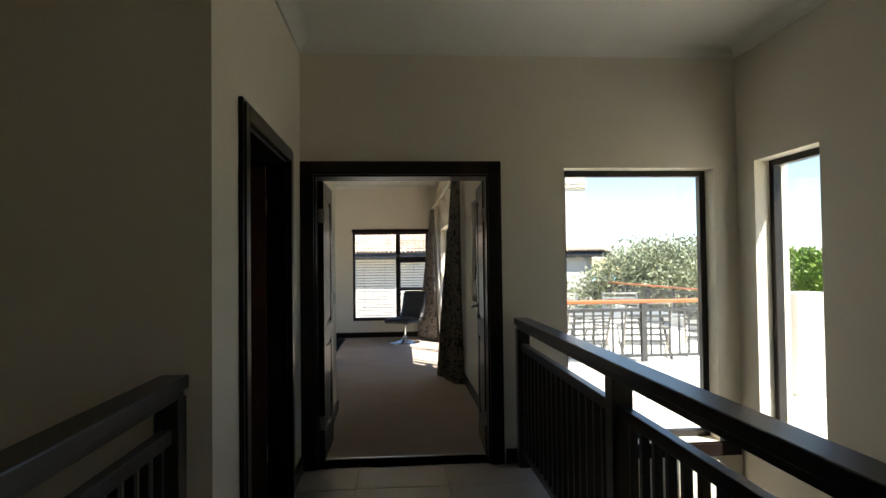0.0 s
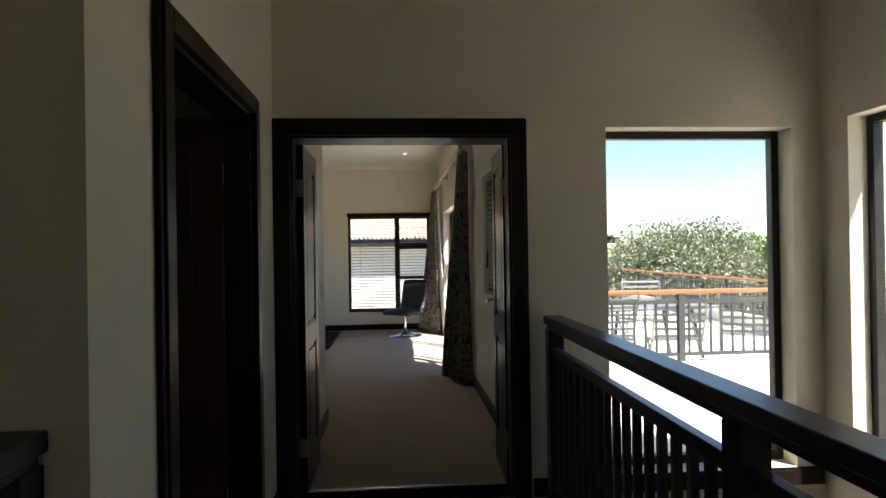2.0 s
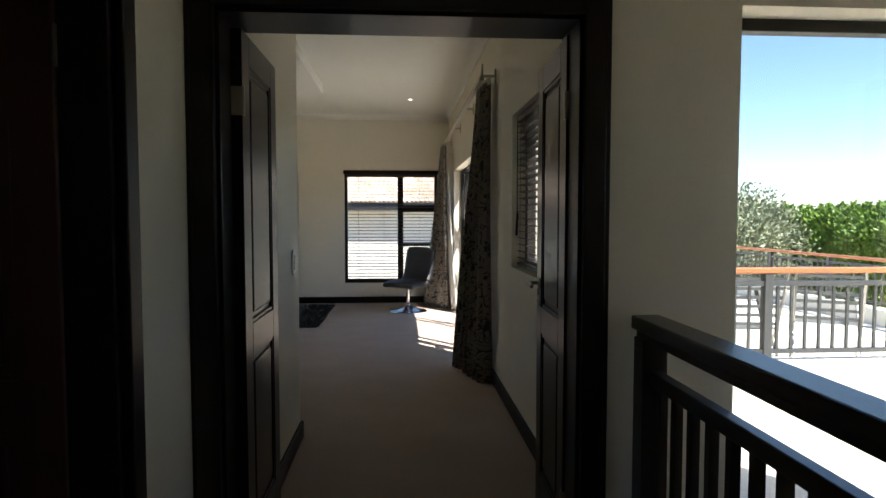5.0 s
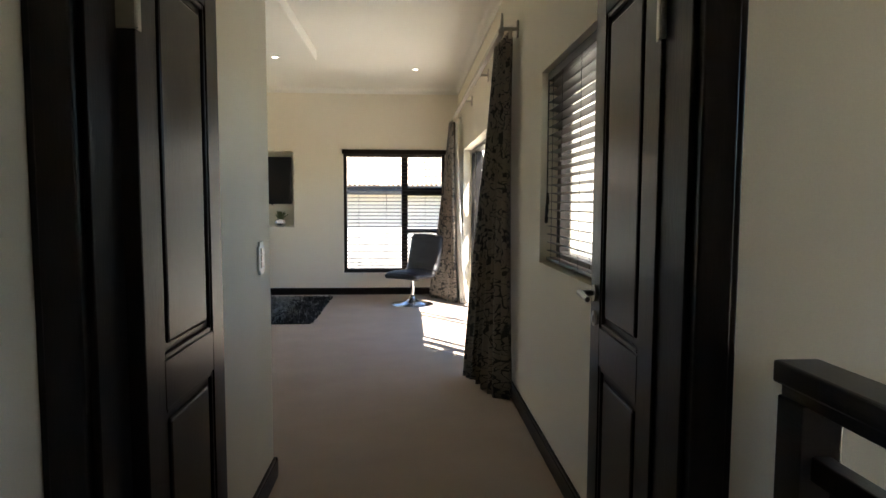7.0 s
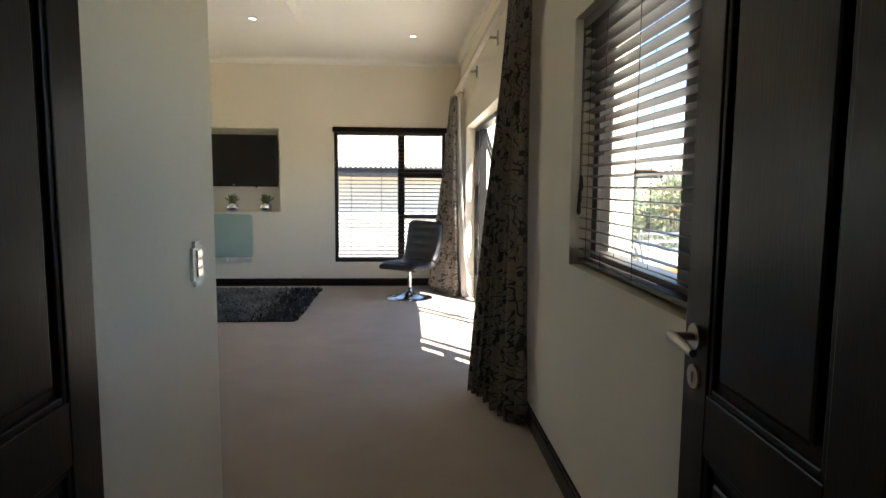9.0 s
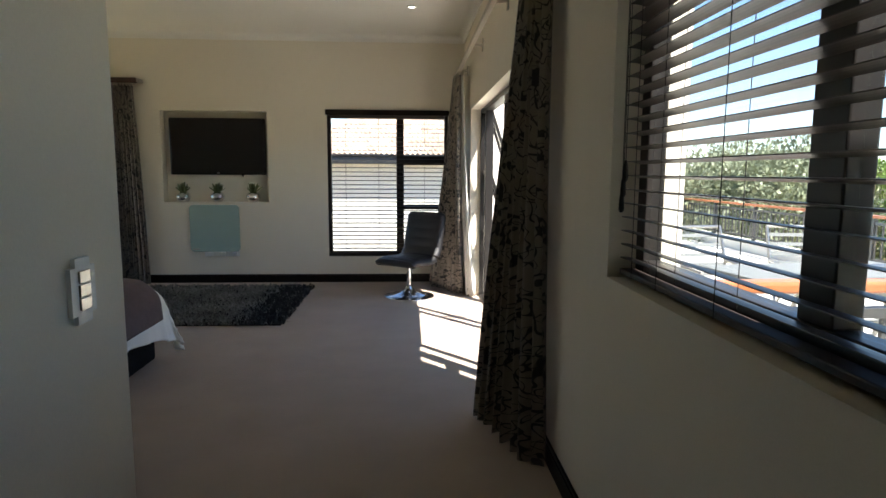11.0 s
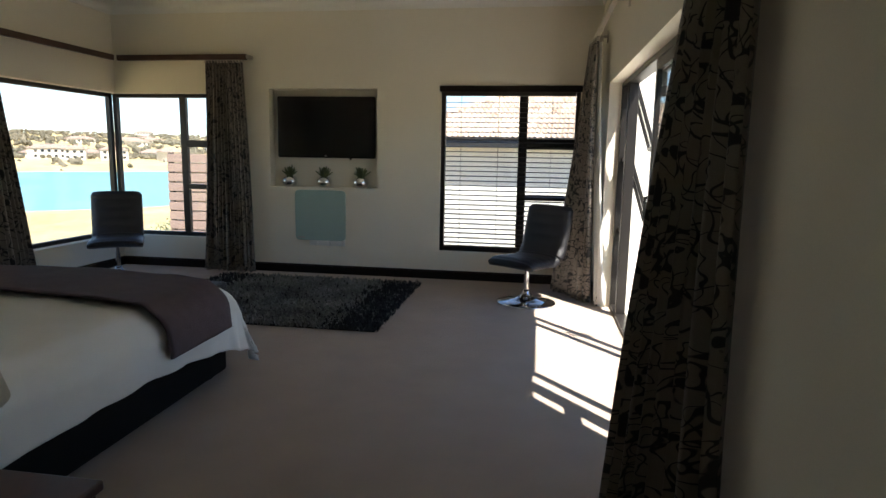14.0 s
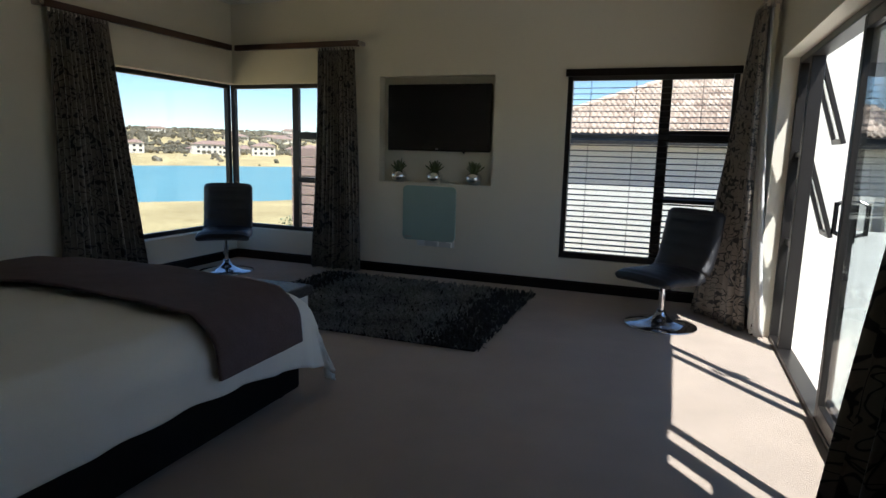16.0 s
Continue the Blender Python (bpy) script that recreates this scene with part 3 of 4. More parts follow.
# ---- curtains ----
def curtain(name, top_a, top_b, low_a, low_b, z0, z1, folds, label, deep=0.05, seed=1, lined=False):
    """A gathered curtain: its upper edge runs from top_a to top_b, its hem from low_a to low_b."""
    rnd = random.Random(seed)
    bm = bmesh.new()
    uvl = bm.loops.layers.uv.new("cloth")
    nu, nv = folds * 12, 30
    ph = [rnd.uniform(-0.5, 0.5) for _ in range(folds + 2)]
    am = [rnd.uniform(0.6, 1.25) for _ in range(folds + 2)]
    grid = []
    for j in range(nv + 1):
        v = j / nv
        row = []
        bulge = math.sin(v * math.pi) * 0.012
        s = (1 - v) ** 1.15
        ax, ay = (Vector(low_a) * s + Vector(top_a) * (1 - s)), (Vector(low_b) * s + Vector(top_b) * (1 - s))
        d = ay - ax
        n2 = Vector((-d.y, d.x)).normalized()
        for i in range(nu + 1):
            u = i / nu
            f = u * folds
            k = int(f)
            a = am[k] * (1 - f + k) + am[k + 1] * (f - k)
            w = math.sin(2 * math.pi * f + ph[k] * (1 - f + k) + ph[k + 1] * (f - k) + 0.5 * math.sin(3 * v + k))
            off = deep * a * (0.45 + 0.55 * (1 - v)) * w + bulge
            p = ax + d * (u + 0.25 / folds * math.sin(4 * math.pi * f) * 0.35) + n2 * off
            row.append(bm.verts.new((p.x, p.y, z0 + (z1 - z0) * v + (0.012 * math.sin(f * 5) if j == 0 else 0))))
        grid.append(row)
    span = folds * 0.17
    for j in range(nv):
        for i in range(nu):
            fc = bm.faces.new((grid[j][i], grid[j][i + 1], grid[j + 1][i + 1], grid[j + 1][i]))
            for lp, (ii, jj) in zip(fc.loops, ((i, j), (i + 1, j), (i + 1, j + 1), (i, j + 1))):
                lp[uvl].uv = (ii / nu * span, jj / nv * (z1 - z0))
    e = empty(name, label=label, category="curtain")
    ob = done("cloth", bm, CLOTHBACK if lined else CLOTH, e, smooth=True)
    md = ob.modifiers.new("thick", "SOLIDIFY")
    md.thickness, md.offset = 0.004, 0.0
    bm = bmesh.new()
    a, b = Vector(top_a), Vector(top_b)
    for i in range(folds + 1):
        p = a + (b - a) * (i / folds)
        add_box(bm, p.x - 0.012, p.x + 0.012, p.y - 0.012, p.y + 0.012, z1 - 0.02, z1 + 0.03, 0.003)
    done("hook", bm, POLE, e, kind="stuff", label="small curtain hooks")
    return e


curtain("curtain", (1.385, 2.75), (1.345, 3.13), (1.405, 2.75), (1.18, 3.38), 0.015, 2.42, 7, "grey-brown curtain with black scroll pattern by the sliding door", deep=0.055, seed=3)
curtain("curtain", (1.335, 6.82), (1.30, 7.18), (1.40, 6.80), (1.05, 7.32), 0.015, 2.42, 8, "grey-brown curtain with black scroll pattern by the sliding door", deep=0.05, seed=5)
curtain("curtain", (-2.86, 7.57), (-2.42, 7.57), (-2.94, 7.53), (-2.31, 7.53), 0.015, 2.36, 12, "dark grey-brown curtain with scroll pattern by the corner window", deep=0.055, seed=7)
curtain("curtain", (-3.97, 5.93), (-3.97, 5.38), (-3.93, 6.20), (-3.93, 5.32), 0.015, 2.36, 14, "dark grey-brown curtain with scroll pattern by the corner window", deep=0.055, seed=9)
curtain("curtain_lining", (1.375, 6.86), (1.36, 7.0), (1.50, 6.62), (1.43, 6.82), 0.02, 2.42, 3, "white cotton lining behind the sliding door curtain", deep=0.03, seed=13, lined=True)

# curtain tracks
e = empty("curtain_track", label="cream curtain track with brackets above the sliding door", category="curtain track")
bm = bmesh.new()
add_box(bm, 1.315, 1.355, 2.80, 7.2, 2.44, 2.475, 0.005)
done("rail", bm, POLE, e)
for y in (2.84, 4.3, 5.7, 7.1):
    bm = bmesh.new()
    add_box(bm, 1.325, RIGHT - 0.002, y - 0.012, y + 0.012, 2.475, 2.495, 0.003)
    add_box(bm, RIGHT - 0.014, RIGHT - 0.002, y - 0.02, y + 0.02, 2.43, 2.54, 0.003)
    done("bracket", bm, POLE, e)
bm = bmesh.new()
for k in range(8):
    a0, a1 = k * 0.28, (k + 1) * 0.28
    add_tube(bm, (1.335, 2.805 - 0.035 * math.sin(a0), 2.475 + 0.025 * k * 0.45), (1.335, 2.805 - 0.035 * math.sin(a1), 2.475 + 0.025 * (k + 1) * 0.45), 0.012 - k * 0.0009)
done("finial", bm, SATIN, e, label="curved dark finial")
for nm, dims, brk in (("curtain_rail", (-3.93, -2.37, 7.545, 7.595, 2.37, 2.43), [(-2.37, -2.33, 7.55, BACK - 0.002, 2.38, 2.42), (-3.9, -3.87, 7.595, BACK - 0.002, 2.385, 2.415)]),
                      ("curtain_rail", (-3.995, -3.945, 5.34, 7.53, 2.37, 2.43), [(LEFT + 0.002, -3.95, 5.30, 5.34, 2.38, 2.42), (LEFT + 0.002, -3.995, 7.46, 7.49, 2.385, 2.415)])):
    e = empty(nm, label="mahogany curtain rail above the corner window", category="curtain rail")
    box("rail", dims, PELMET, e, bev=0.005)
    for dims in brk:
        box("bracket", dims, SATIN, e, bev=0.003)


# ---- sliding door ----
def sliding_door():
    e = empty("sliding_door", kind="structure", label="dark aluminium sliding door, partly open to the deck", category="door")
    sides = ((6.43, 6.705), (3.445, 3.66))
    rows = [(1.56, 1.66, 3.40, 6.75, 0.0, 0.03), (1.56, 1.66, 3.40, 6.75, 1.985, 2.03), (1.56, 1.66, 6.705, 6.75, 0.03, 1.985), (1.56, 1.66, 3.40, 3.445, 0.03, 1.985),
            (1.57, 1.65, 6.36, 6.43, 0.03, 1.985), (1.57, 1.65, 3.66, 3.73, 0.03, 1.985)]
    for y0, y1 in sides:
        rows += [(1.59, 1.63, y0, y1, 0.72, 0.76), (1.59, 1.63, y0, y1, 1.34, 1.38)]
    boxes("frame", rows, FRAME, e, bev=0.004)
    for y0, y1 in sides:
        pane(e, "x", 1.61, y0, y1, 0.03, 0.72)
    # top-hung vents beside the leaves, the far ones standing open
    for (y0, y1), swing in ((sides[0], -18), (sides[1], 0)):
        for zt, zb in ((1.985, 1.40), (1.34, 0.78)):
            v = empty("vent", label="open top-hung window vent" if swing else "closed window vent")
            v.parent = e
            v.matrix_basis = pose(1.625, 0, zt, 0, swing, 0)
            h = zt - zb
            boxes("vent_frame", [(0, 0.03, y0 + 0.005, y0 + 0.035, -h, 0), (0, 0.03, y1 - 0.035, y1 - 0.005, -h, 0), (0, 0.03, y0 + 0.035, y1 - 0.035, -h, -h + 0.035), (0, 0.03, y0 + 0.035, y1 - 0.035, -0.035, 0)], FRAME, v, bev=0.003)
            pane(v, "x", 0.015, y0 + 0.035, y1 - 0.035, -h + 0.035, -0.035)
    for y0, y1, x in ((3.87, 5.29, 1.635), (3.735, 5.17, 1.585)):
        lf = empty("sliding_leaf", label="glazed sliding leaf in dark aluminium")
        lf.parent = e
        boxes("leaf_frame", [(x - 0.018, x + 0.018, y0, y0 + 0.05, 0.032, 1.983), (x - 0.018, x + 0.018, y1 - 0.05, y1, 0.032, 1.983), (x - 0.018, x + 0.018, y0 + 0.05, y1 - 0.05, 0.032, 0.11), (x - 0.018, x + 0.018, y0 + 0.05, y1 - 0.05, 1.92, 1.983)], FRAME, lf, bev=0.003)
        pane(lf, "x", x, y0 + 0.05, y1 - 0.05, 0.11, 1.92)
    bm = bmesh.new()
    for s in (-1, 1):
        x = 1.635 + s * 0.018
        add_box(bm, *sorted((x, x + s * 0.008)), 5.24, 5.285, 0.92, 1.16, 0.003)
        add_tube(bm, (x, 5.262, 0.95), (x + s * 0.05, 5.252, 0.97), 0.01)
        add_tube(bm, (x, 5.262, 1.13), (x + s * 0.05, 5.252, 1.11), 0.01)
        add_tube(bm, (x + s * 0.05, 5.252, 0.96), (x + s * 0.05, 5.252, 1.12), 0.011)
    done("handle", bm, GLOSSBLACK, e, label="black pull handle")


sliding_door()


# ---- bedroom things ----
def drape(name, parent, x0, x1, y0, y1, top, hem, material, radius=0.07, lift=0.0, sides=("x0", "x1", "y1"), wave=0.014, nx=56, ny=56, thick=0.012, seed=0.0):
    """Cloth laid over a bed: flat on top, rounded over the edge, hanging down with folds to hem(x, y)."""
    bm = bmesh.new()
    drop = 0.62
    ex0, ex1 = drop if "x0" in sides else 0.0, drop if "x1" in sides else 0.0
    ey1 = drop if "y1" in sides else 0.0

    def bend(over):
        """Way past the edge along the cloth -> out, down."""
        arc = radius * math.pi / 2
        if over <= 0:
            return over, 0.0
        if over < arc:
            a = over / radius
            return radius * math.sin(a), radius * (1 - math.cos(a))
        return radius, radius + over - arc

    def place(s, t):
        xi, yi = s, t
        dx = dy = 0.0
        low = hem(min(max(s, x0), x1), min(t, y1))
        reach = (radius * math.pi / 2 + top + lift - radius - low) / (drop + radius)
        if s > x1 - radius:
            o, dx = bend((s - (x1 - radius)) * reach)
            xi = x1 - radius + o
        elif s < x0 + radius and "x0" in sides:
            o, dx = bend((x0 + radius - s) * reach)
            xi = x0 + radius - o
        if t > y1 - radius and "y1" in sides:
            o, dy = bend((t - (y1 - radius)) * reach)
            yi = y1 - radius + o
        down = max(dx, dy) if min(dx, dy) < 0.001 else max(dx, dy) + 0.25 * min(dx, dy)
        h = top + lift - down
        crown = 0.055 * math.sin(math.pi * min(1, max(0, (s - x0) / (x1 - x0)))) ** 0.7
        hang = max(0.0, min(1.0, (down - radius) / 0.3))
        n = noise.noise(Vector((s * 3.1 + seed, t * 3.1, 1.3))) + 0.5 * noise.noise(Vector((s * 7 + seed, t * 7, 4.3)))
        if hang > 0:
            along = t if dx >= dy else s
            f = math.sin(along * 19 + 2.5 * noise.noise(Vector((along * 2.0, seed, 0)))) * 0.6 + noise.noise(Vector((along * 9, down * 2.5, seed)))
            k = wave * hang * f + 0.03 * hang
            if dx >= 0.01 and dx >= dy:
                xi += k if s > (x0 + x1) / 2 else -k
            if dy >= 0.01 and dy >= dx:
                yi += k
            if dx > 0.05 and dy > 0.05:
                yi += 0.05 * hang
                xi += 0.04 * hang
        else:
            h += 0.012 * n + crown * (1 - min(1, (dx + dy) / radius))
        return Vector((xi, yi, max(h, 0.05)))

    grid = [[bm.verts.new(place(x0 - ex0 + (x1 + ex1 - x0 + ex0) * i / nx, y0 + (y1 + ey1 - y0) * j / ny)) for i in range(nx + 1)] for j in range(ny + 1)]
    for j in range(ny):
        for i in range(nx):
            bm.faces.new((grid[j][i], grid[j][i + 1], grid[j + 1][i + 1], grid[j + 1][i]))
    bmesh.ops.remove_doubles(bm, verts=bm.verts[:], dist=0.0005)
    ob = done(name, bm, material, parent, smooth=True)
    md = ob.modifiers.new("thick", "SOLIDIFY")
    md.thickness, md.offset = thick, 1.0
    return ob


def bed():
    e = empty("bed", (0, 0, 0), label="double bed with white quilt, brown throw and black base", category="bed")
    box("base", (-2.78, -1.0, 2.06, 4.42, 0.035, 0.30), BLACKBASE, e, bev=0.02)
    for x in (-2.7, -1.08):
        for y in (2.15, 4.33):
            bm = bmesh.new()
            add_tube(bm, (x, y, 0.0), (x, y, 0.05), 0.025)
            done("foot", bm, GLOSSBLACK, e)
    box("mattress", (-2.76, -1.02, 2.05, 4.36, 0.30, 0.525), LINEN, e, bev=0.08)
    drape("quilt", e, -2.83, -0.93, 2.05, 4.44, 0.56, lambda x, y: 0.29 - 0.13 * max(0, min(1, (y - 3.4) / 1.1)) ** 2, LINEN, radius=0.14, wave=0.034, nx=110, ny=110)
    drape("throw", e, -2.875, -0.89, 3.66, 4.25, 0.60, lambda x, y: 0.36, THROW, radius=0.145, sides=("x0", "x1"), wave=0.006, nx=80, ny=24, thick=0.014, seed=3.0)


bed()
# low bench at the foot of the bed
e = empty("bench", label="low bench with dark leather top at the bed's foot", category="bench")
box("body", (-2.6, -1.39, 4.70, 5.10, 0.03, 0.36), WHITE, e, bev=0.01)
box("seat", (-2.63, -1.36, 4.67, 5.13, 0.36, 0.43), LEATHER, e, bev=0.025)
for x in (-2.58, -1.46):
    for y in (4.72, 5.03):
        box("foot", (x, x + 0.05, y, y + 0.05, 0.0, 0.03), GLOSSBLACK, e)

# bedside table and lamp
e = empty("bedside_table", label="dark reddish wooden bedside table beside the bed", category="table")
box("body", (-0.74, -0.30, 1.72, 2.42, 0.05, 0.445), REDWOOD, e, bev=0.004)
box("top", (-0.755, -0.285, 1.72, 2.435, 0.445, 0.475), REDWOOD, e, bev=0.006)
box("drawer", (-0.72, -0.32, 2.42, 2.434, 0.25, 0.43), REDWOOD, e, bev=0.004)
box("plinth", (-0.72, -0.32, 1.72, 2.40, 0.0, 0.05), REDWOOD, e)
e = empty("table_lamp", (-0.51, 2.14, 0.475), label="table lamp with cream cloth shade on the bedside table", category="lamp")
bm = bmesh.new()
add_lathe(bm, [(0.075, 0.0), (0.075, 0.012), (0.02, 0.03), (0.03, 0.09), (0.05, 0.17), (0.03, 0.27), (0.012, 0.33), (0.012, 0.40)], 24)
done("base", bm, SATIN, e, smooth=True)
bm = bmesh.new()
add_lathe(bm, [(0.175, 0.31), (0.18, 0.305), (0.105, 0.58), (0.10, 0.58)], 36)
done("shade", bm, SHADE, e, smooth=True)


def swivel_chair(m, label):
    """A leather shell chair on a chrome trumpet foot, facing +y."""
    e = empty("swivel_chair", label=label, category="chair", group="black leather swivel chairs")
    e.matrix_basis = m
    bm = bmesh.new()
    add_lathe(bm, [(0.275, 0.0), (0.28, 0.006), (0.27, 0.014), (0.18, 0.028), (0.10, 0.045), (0.06, 0.07), (0.038, 0.105), (0.03, 0.13)], 40)
    done("foot", bm, CHROME, e, smooth=True)
    bm = bmesh.new()
    add_tube(bm, (0, 0, 0.12), (0, 0, 0.27), 0.026, seg=20)
    add_tube(bm, (0, 0, 0.26), (0, 0, 0.375), 0.019, seg=20)
    add_box(bm, -0.09, 0.09, -0.09, 0.09, 0.365, 0.382, 0.004)
    done("column", bm, CHROME, e, smooth=False)
    # padded profile, from the seat's front lip up the back, with stitched cross channels
    path = [(0.285, 0.375), (0.272, 0.405), (0.20, 0.425), (0.05, 0.42), (-0.08, 0.412), (-0.165, 0.435), (-0.215, 0.51), (-0.25, 0.63), (-0.28, 0.76), (-0.305, 0.87), (-0.318, 0.915)]
    for nm, lo, hi in (("seat", 0, 6), ("backrest", 5, 11)):
        bm = bmesh.new()
        pts = []
        for a, b in zip(path[lo:hi], path[lo + 1:hi]):
            pts += [(a[0] + (b[0] - a[0]) * k / 5, a[1] + (b[1] - a[1]) * k / 5) for k in range(5)]
        pts.append(path[hi - 1])
        rings, last = [], len(pts) - 1
        for i, (y, z) in enumerate(pts):
            a, b = pts[max(i - 3, 0)], pts[min(i + 3, last)]
            t = Vector((b[0] - a[0], b[1] - a[1])).normalized()
            nrm = Vector((t.y, -t.x))
            end = i if nm == "seat" else last - i
            round_off = math.sqrt(min(1.0, (end + 0.6) / 5))
            w = (0.262 if nm == "seat" else 0.255) - 0.05 * (1 - round_off)
            th = 0.046 * (0.4 + 0.6 * round_off)
            seam = 0.007 if i % 4 == 2 and 2 < i < last - 2 else 0.0
            ring = []
            for k in range(24):
                ang = 2 * math.pi * k / 24
                cx = math.copysign(abs(math.cos(ang)) ** 0.35, math.cos(ang)) * w
                ct = math.copysign(abs(math.sin(ang)) ** 0.6, math.sin(ang)) * (th - seam)
                cup = 0.03 * (abs(cx) / w) ** 3
                ring.append(bm.verts.new((cx, y - nrm.x * (ct + cup), z - nrm.y * (ct + cup))))
            rings.append(ring)
        for a, b in zip(rings, rings[1:]):
            for k in range(24):
                bm.faces.new((a[k], a[(k + 1) % 24], b[(k + 1) % 24], b[k]))
        bm.faces.new(rings[0][::-1]), bm.faces.new(rings[-1])
        ob = done(nm, bm, LEATHER, e, smooth=True)
        ob.modifiers.new("soft", "SUBSURF").levels = 1
        ob.modifiers["soft"].render_levels = 1
    return e


chair = swivel_chair(pose(0.79, 6.74, 0.0, 0, 0, 143), "black leather swivel chair on a chrome pedestal foot")
copy_thing(chair, pose(-3.58, 6.90, 0.0, 0, 0, 213))


def rug():
    """A shag rug: a backing and thousands of leaning tufts."""
    e = empty("shag_rug", label="dark grey and black shag rug on the carpet", category="rug")
    x0, x1, y0, y1 = -2.55, -0.32, 5.45, 7.28
    box("backing", (x0 + 0.03, x1 - 0.03, y0 + 0.03, y1 - 0.03, 0.0, 0.012), SHAG, e)
    rnd = random.Random(4)
    for nm, material, count in (("dark_pile", SHAG, 9000), ("grey_pile", SHAGPALE, 13000)):
        vs, fs = [], []
        for _ in range(count):
            x, y = rnd.uniform(x0, x1), rnd.uniform(y0, y1)
            edge = min((x1 - x) / 0.42, (x - x0) / 0.35)
            dark = edge + rnd.uniform(-0.25, 0.25) < 1
            if dark != (nm == "dark_pile") and rnd.random() < 0.93:
                continue
            a, r = rnd.uniform(0, 6.283), rnd.uniform(0.015, 0.05)
            h, w = rnd.uniform(0.025, 0.055), rnd.uniform(0.004, 0.008)
            px, py = -math.sin(a) * w, math.cos(a) * w
            qx, qy = math.cos(a) * r, math.sin(a) * r
            n = len(vs)
            vs += [(x - px, y - py, 0.01), (x + px, y + py, 0.01), (x + qx * 0.5 + px, y + qy * 0.5 + py, h), (x + qx * 0.5 - px, y + qy * 0.5 - py, h), (x + qx * 1.2, y + qy * 1.2, h * 0.75)]
            fs += [(n, n + 1, n + 2, n + 3), (n + 3, n + 2, n + 4)]
        me = bpy.data.meshes.new(nm)
        me.from_pydata(vs, [], fs)
        me.materials.append(material)
        ob = new(nm, me)
        ob.parent = e
        tagged(ob, kind="stuff", label="dark shag pile" if nm == "dark_pile" else "grey shag pile")


rug()

# television in the niche
e = empty("television", label="black flat television mounted in the wall niche", category="television")
box("case", (-2.075, -0.945, 7.675, 7.735, 1.315, 1.99), GLOSSBLACK, e, bev=0.012)
box("screen", (-2.03, -0.99, 7.670, 7.6765, 1.375, 1.945), SCREEN, e, label="dark switched-off screen")
boxes("bracket", [(-1.75, -1.25, 7.735, 7.788, 1.45, 1.85)], FRAME, e)
box("badge", (-1.525, -1.495, 7.6715, 7.674, 1.33, 1.345), SATIN, e)
box("sensor", (-1.235, -1.215, 7.69, 7.70, 1.295, 1.316), GLOSSBLACK, e)


def pot(x):
    e = empty("potted_succulent", (x, 7.715, 0.985), label="green succulent in a mirror-finished round pot", category="plant", group="succulents in the wall niche")
    bm = bmesh.new()
    add_lathe(bm, [(0.04, 0.0), (0.062, 0.012), (0.082, 0.04), (0.086, 0.066), (0.08, 0.09), (0.062, 0.112), (0.05, 0.12), (0.045, 0.115)], 32)
    done("pot", bm, CHROME, e, smooth=True, label="mirror chrome pot")
    rnd = random.Random(int(x * 100))
    first = None
    bm = bmesh.new()
    pts = [(0, 0.010, 0), (0.03, 0.017, 0.012), (0.065, 0.020, 0.03), (0.095, 0.012, 0.05), (0.115, 0.001, 0.062)]
    l, r, b = [], [], []
    for d, w, z in pts:
        l.append(bm.verts.new((d, w, z + 0.004))), r.append(bm.verts.new((d, -w, z + 0.004))), b.append(bm.verts.new((d, 0, z - 0.008)))
    for i in range(4):
        bm.faces.new((l[i], l[i + 1], r[i + 1], r[i])), bm.faces.new((r[i], r[i + 1], b[i + 1], b[i])), bm.faces.new((b[i], b[i + 1], l[i + 1], l[i]))
    for k in range(16):
        m = pose(0, 0, 0.105, 0, -rnd.uniform(-5, 45) if k % 2 else -rnd.uniform(25, 65), 0)
        m = Matrix.Translation((0, 0, 0.11)) @ pose(0, 0, 0, 0, 0, k * 360 / 16 * 2.6 + rnd.uniform(-12, 12)) @ pose(0, 0, 0, 0, -(5 + (k % 4) * 14), 0) @ Matrix.Scale(rnd.uniform(0.75, 1.1), 4)
        if first is None:
            first = done("leaf", bm, SUCC, e, smooth=True)
            first.matrix_basis = m
        else:
            piece("leaf", first.data, e, m)
    return e


for x in (-1.955, -1.545, -1.115):
    pot(x)

# panel heater
e = empty("panel_heater", label="pale teal wall panel heater below the niche", category="heater")
bm = bmesh.new()
edge = []
for cx, cz, a0 in ((-1.32, 0.905, 0), (-1.81, 0.905, 90), (-1.81, 0.435, 180), (-1.32, 0.435, 270)):
    edge += [(cx + 0.05 * math.cos(radians(a0 + 15 * k)), cz + 0.05 * math.sin(radians(a0 + 15 * k))) for k in range(7)]
rings = [[bm.verts.new((-1.565 + (x + 1.565) * k, y, 0.67 + (z - 0.67) * k)) for x, z in edge] for y, k in ((7.638, 1.0), (7.62, 1.0), (7.615, 0.985))]
for a, b in zip(rings, rings[1:]):
    for k in range(len(edge)):
        bm.faces.new((a[k], a[(k + 1) % len(edge)], b[(k + 1) % len(edge)], b[k]))
bm.faces.new(rings[0]), bm.faces.new(rings[-1])
done("panel", bm, TEAL, e)
boxes("mount", [(-1.8, -1.76, 7.638, 7.649, 0.5, 0.85), (-1.37, -1.33, 7.638, 7.649, 0.5, 0.85)], WHITE, e)
box("badge", (-1.83, -1.75, 7.6125, 7.6155, 0.41, 0.425), SATIN, e)
e = empty("wall_socket", label="white double wall socket with plugs under the heater", category="socket")
box("plate", (-1.70, -1.28, 7.632, 7.649, 0.325, 0.40), WHITE, e, bev=0.006)
for x in (-1.66, -1.51, -1.36):
    box("plug", (x, x + 0.065, 7.60, 7.633, 0.328, 0.385), WHITE, e, bev=0.012)

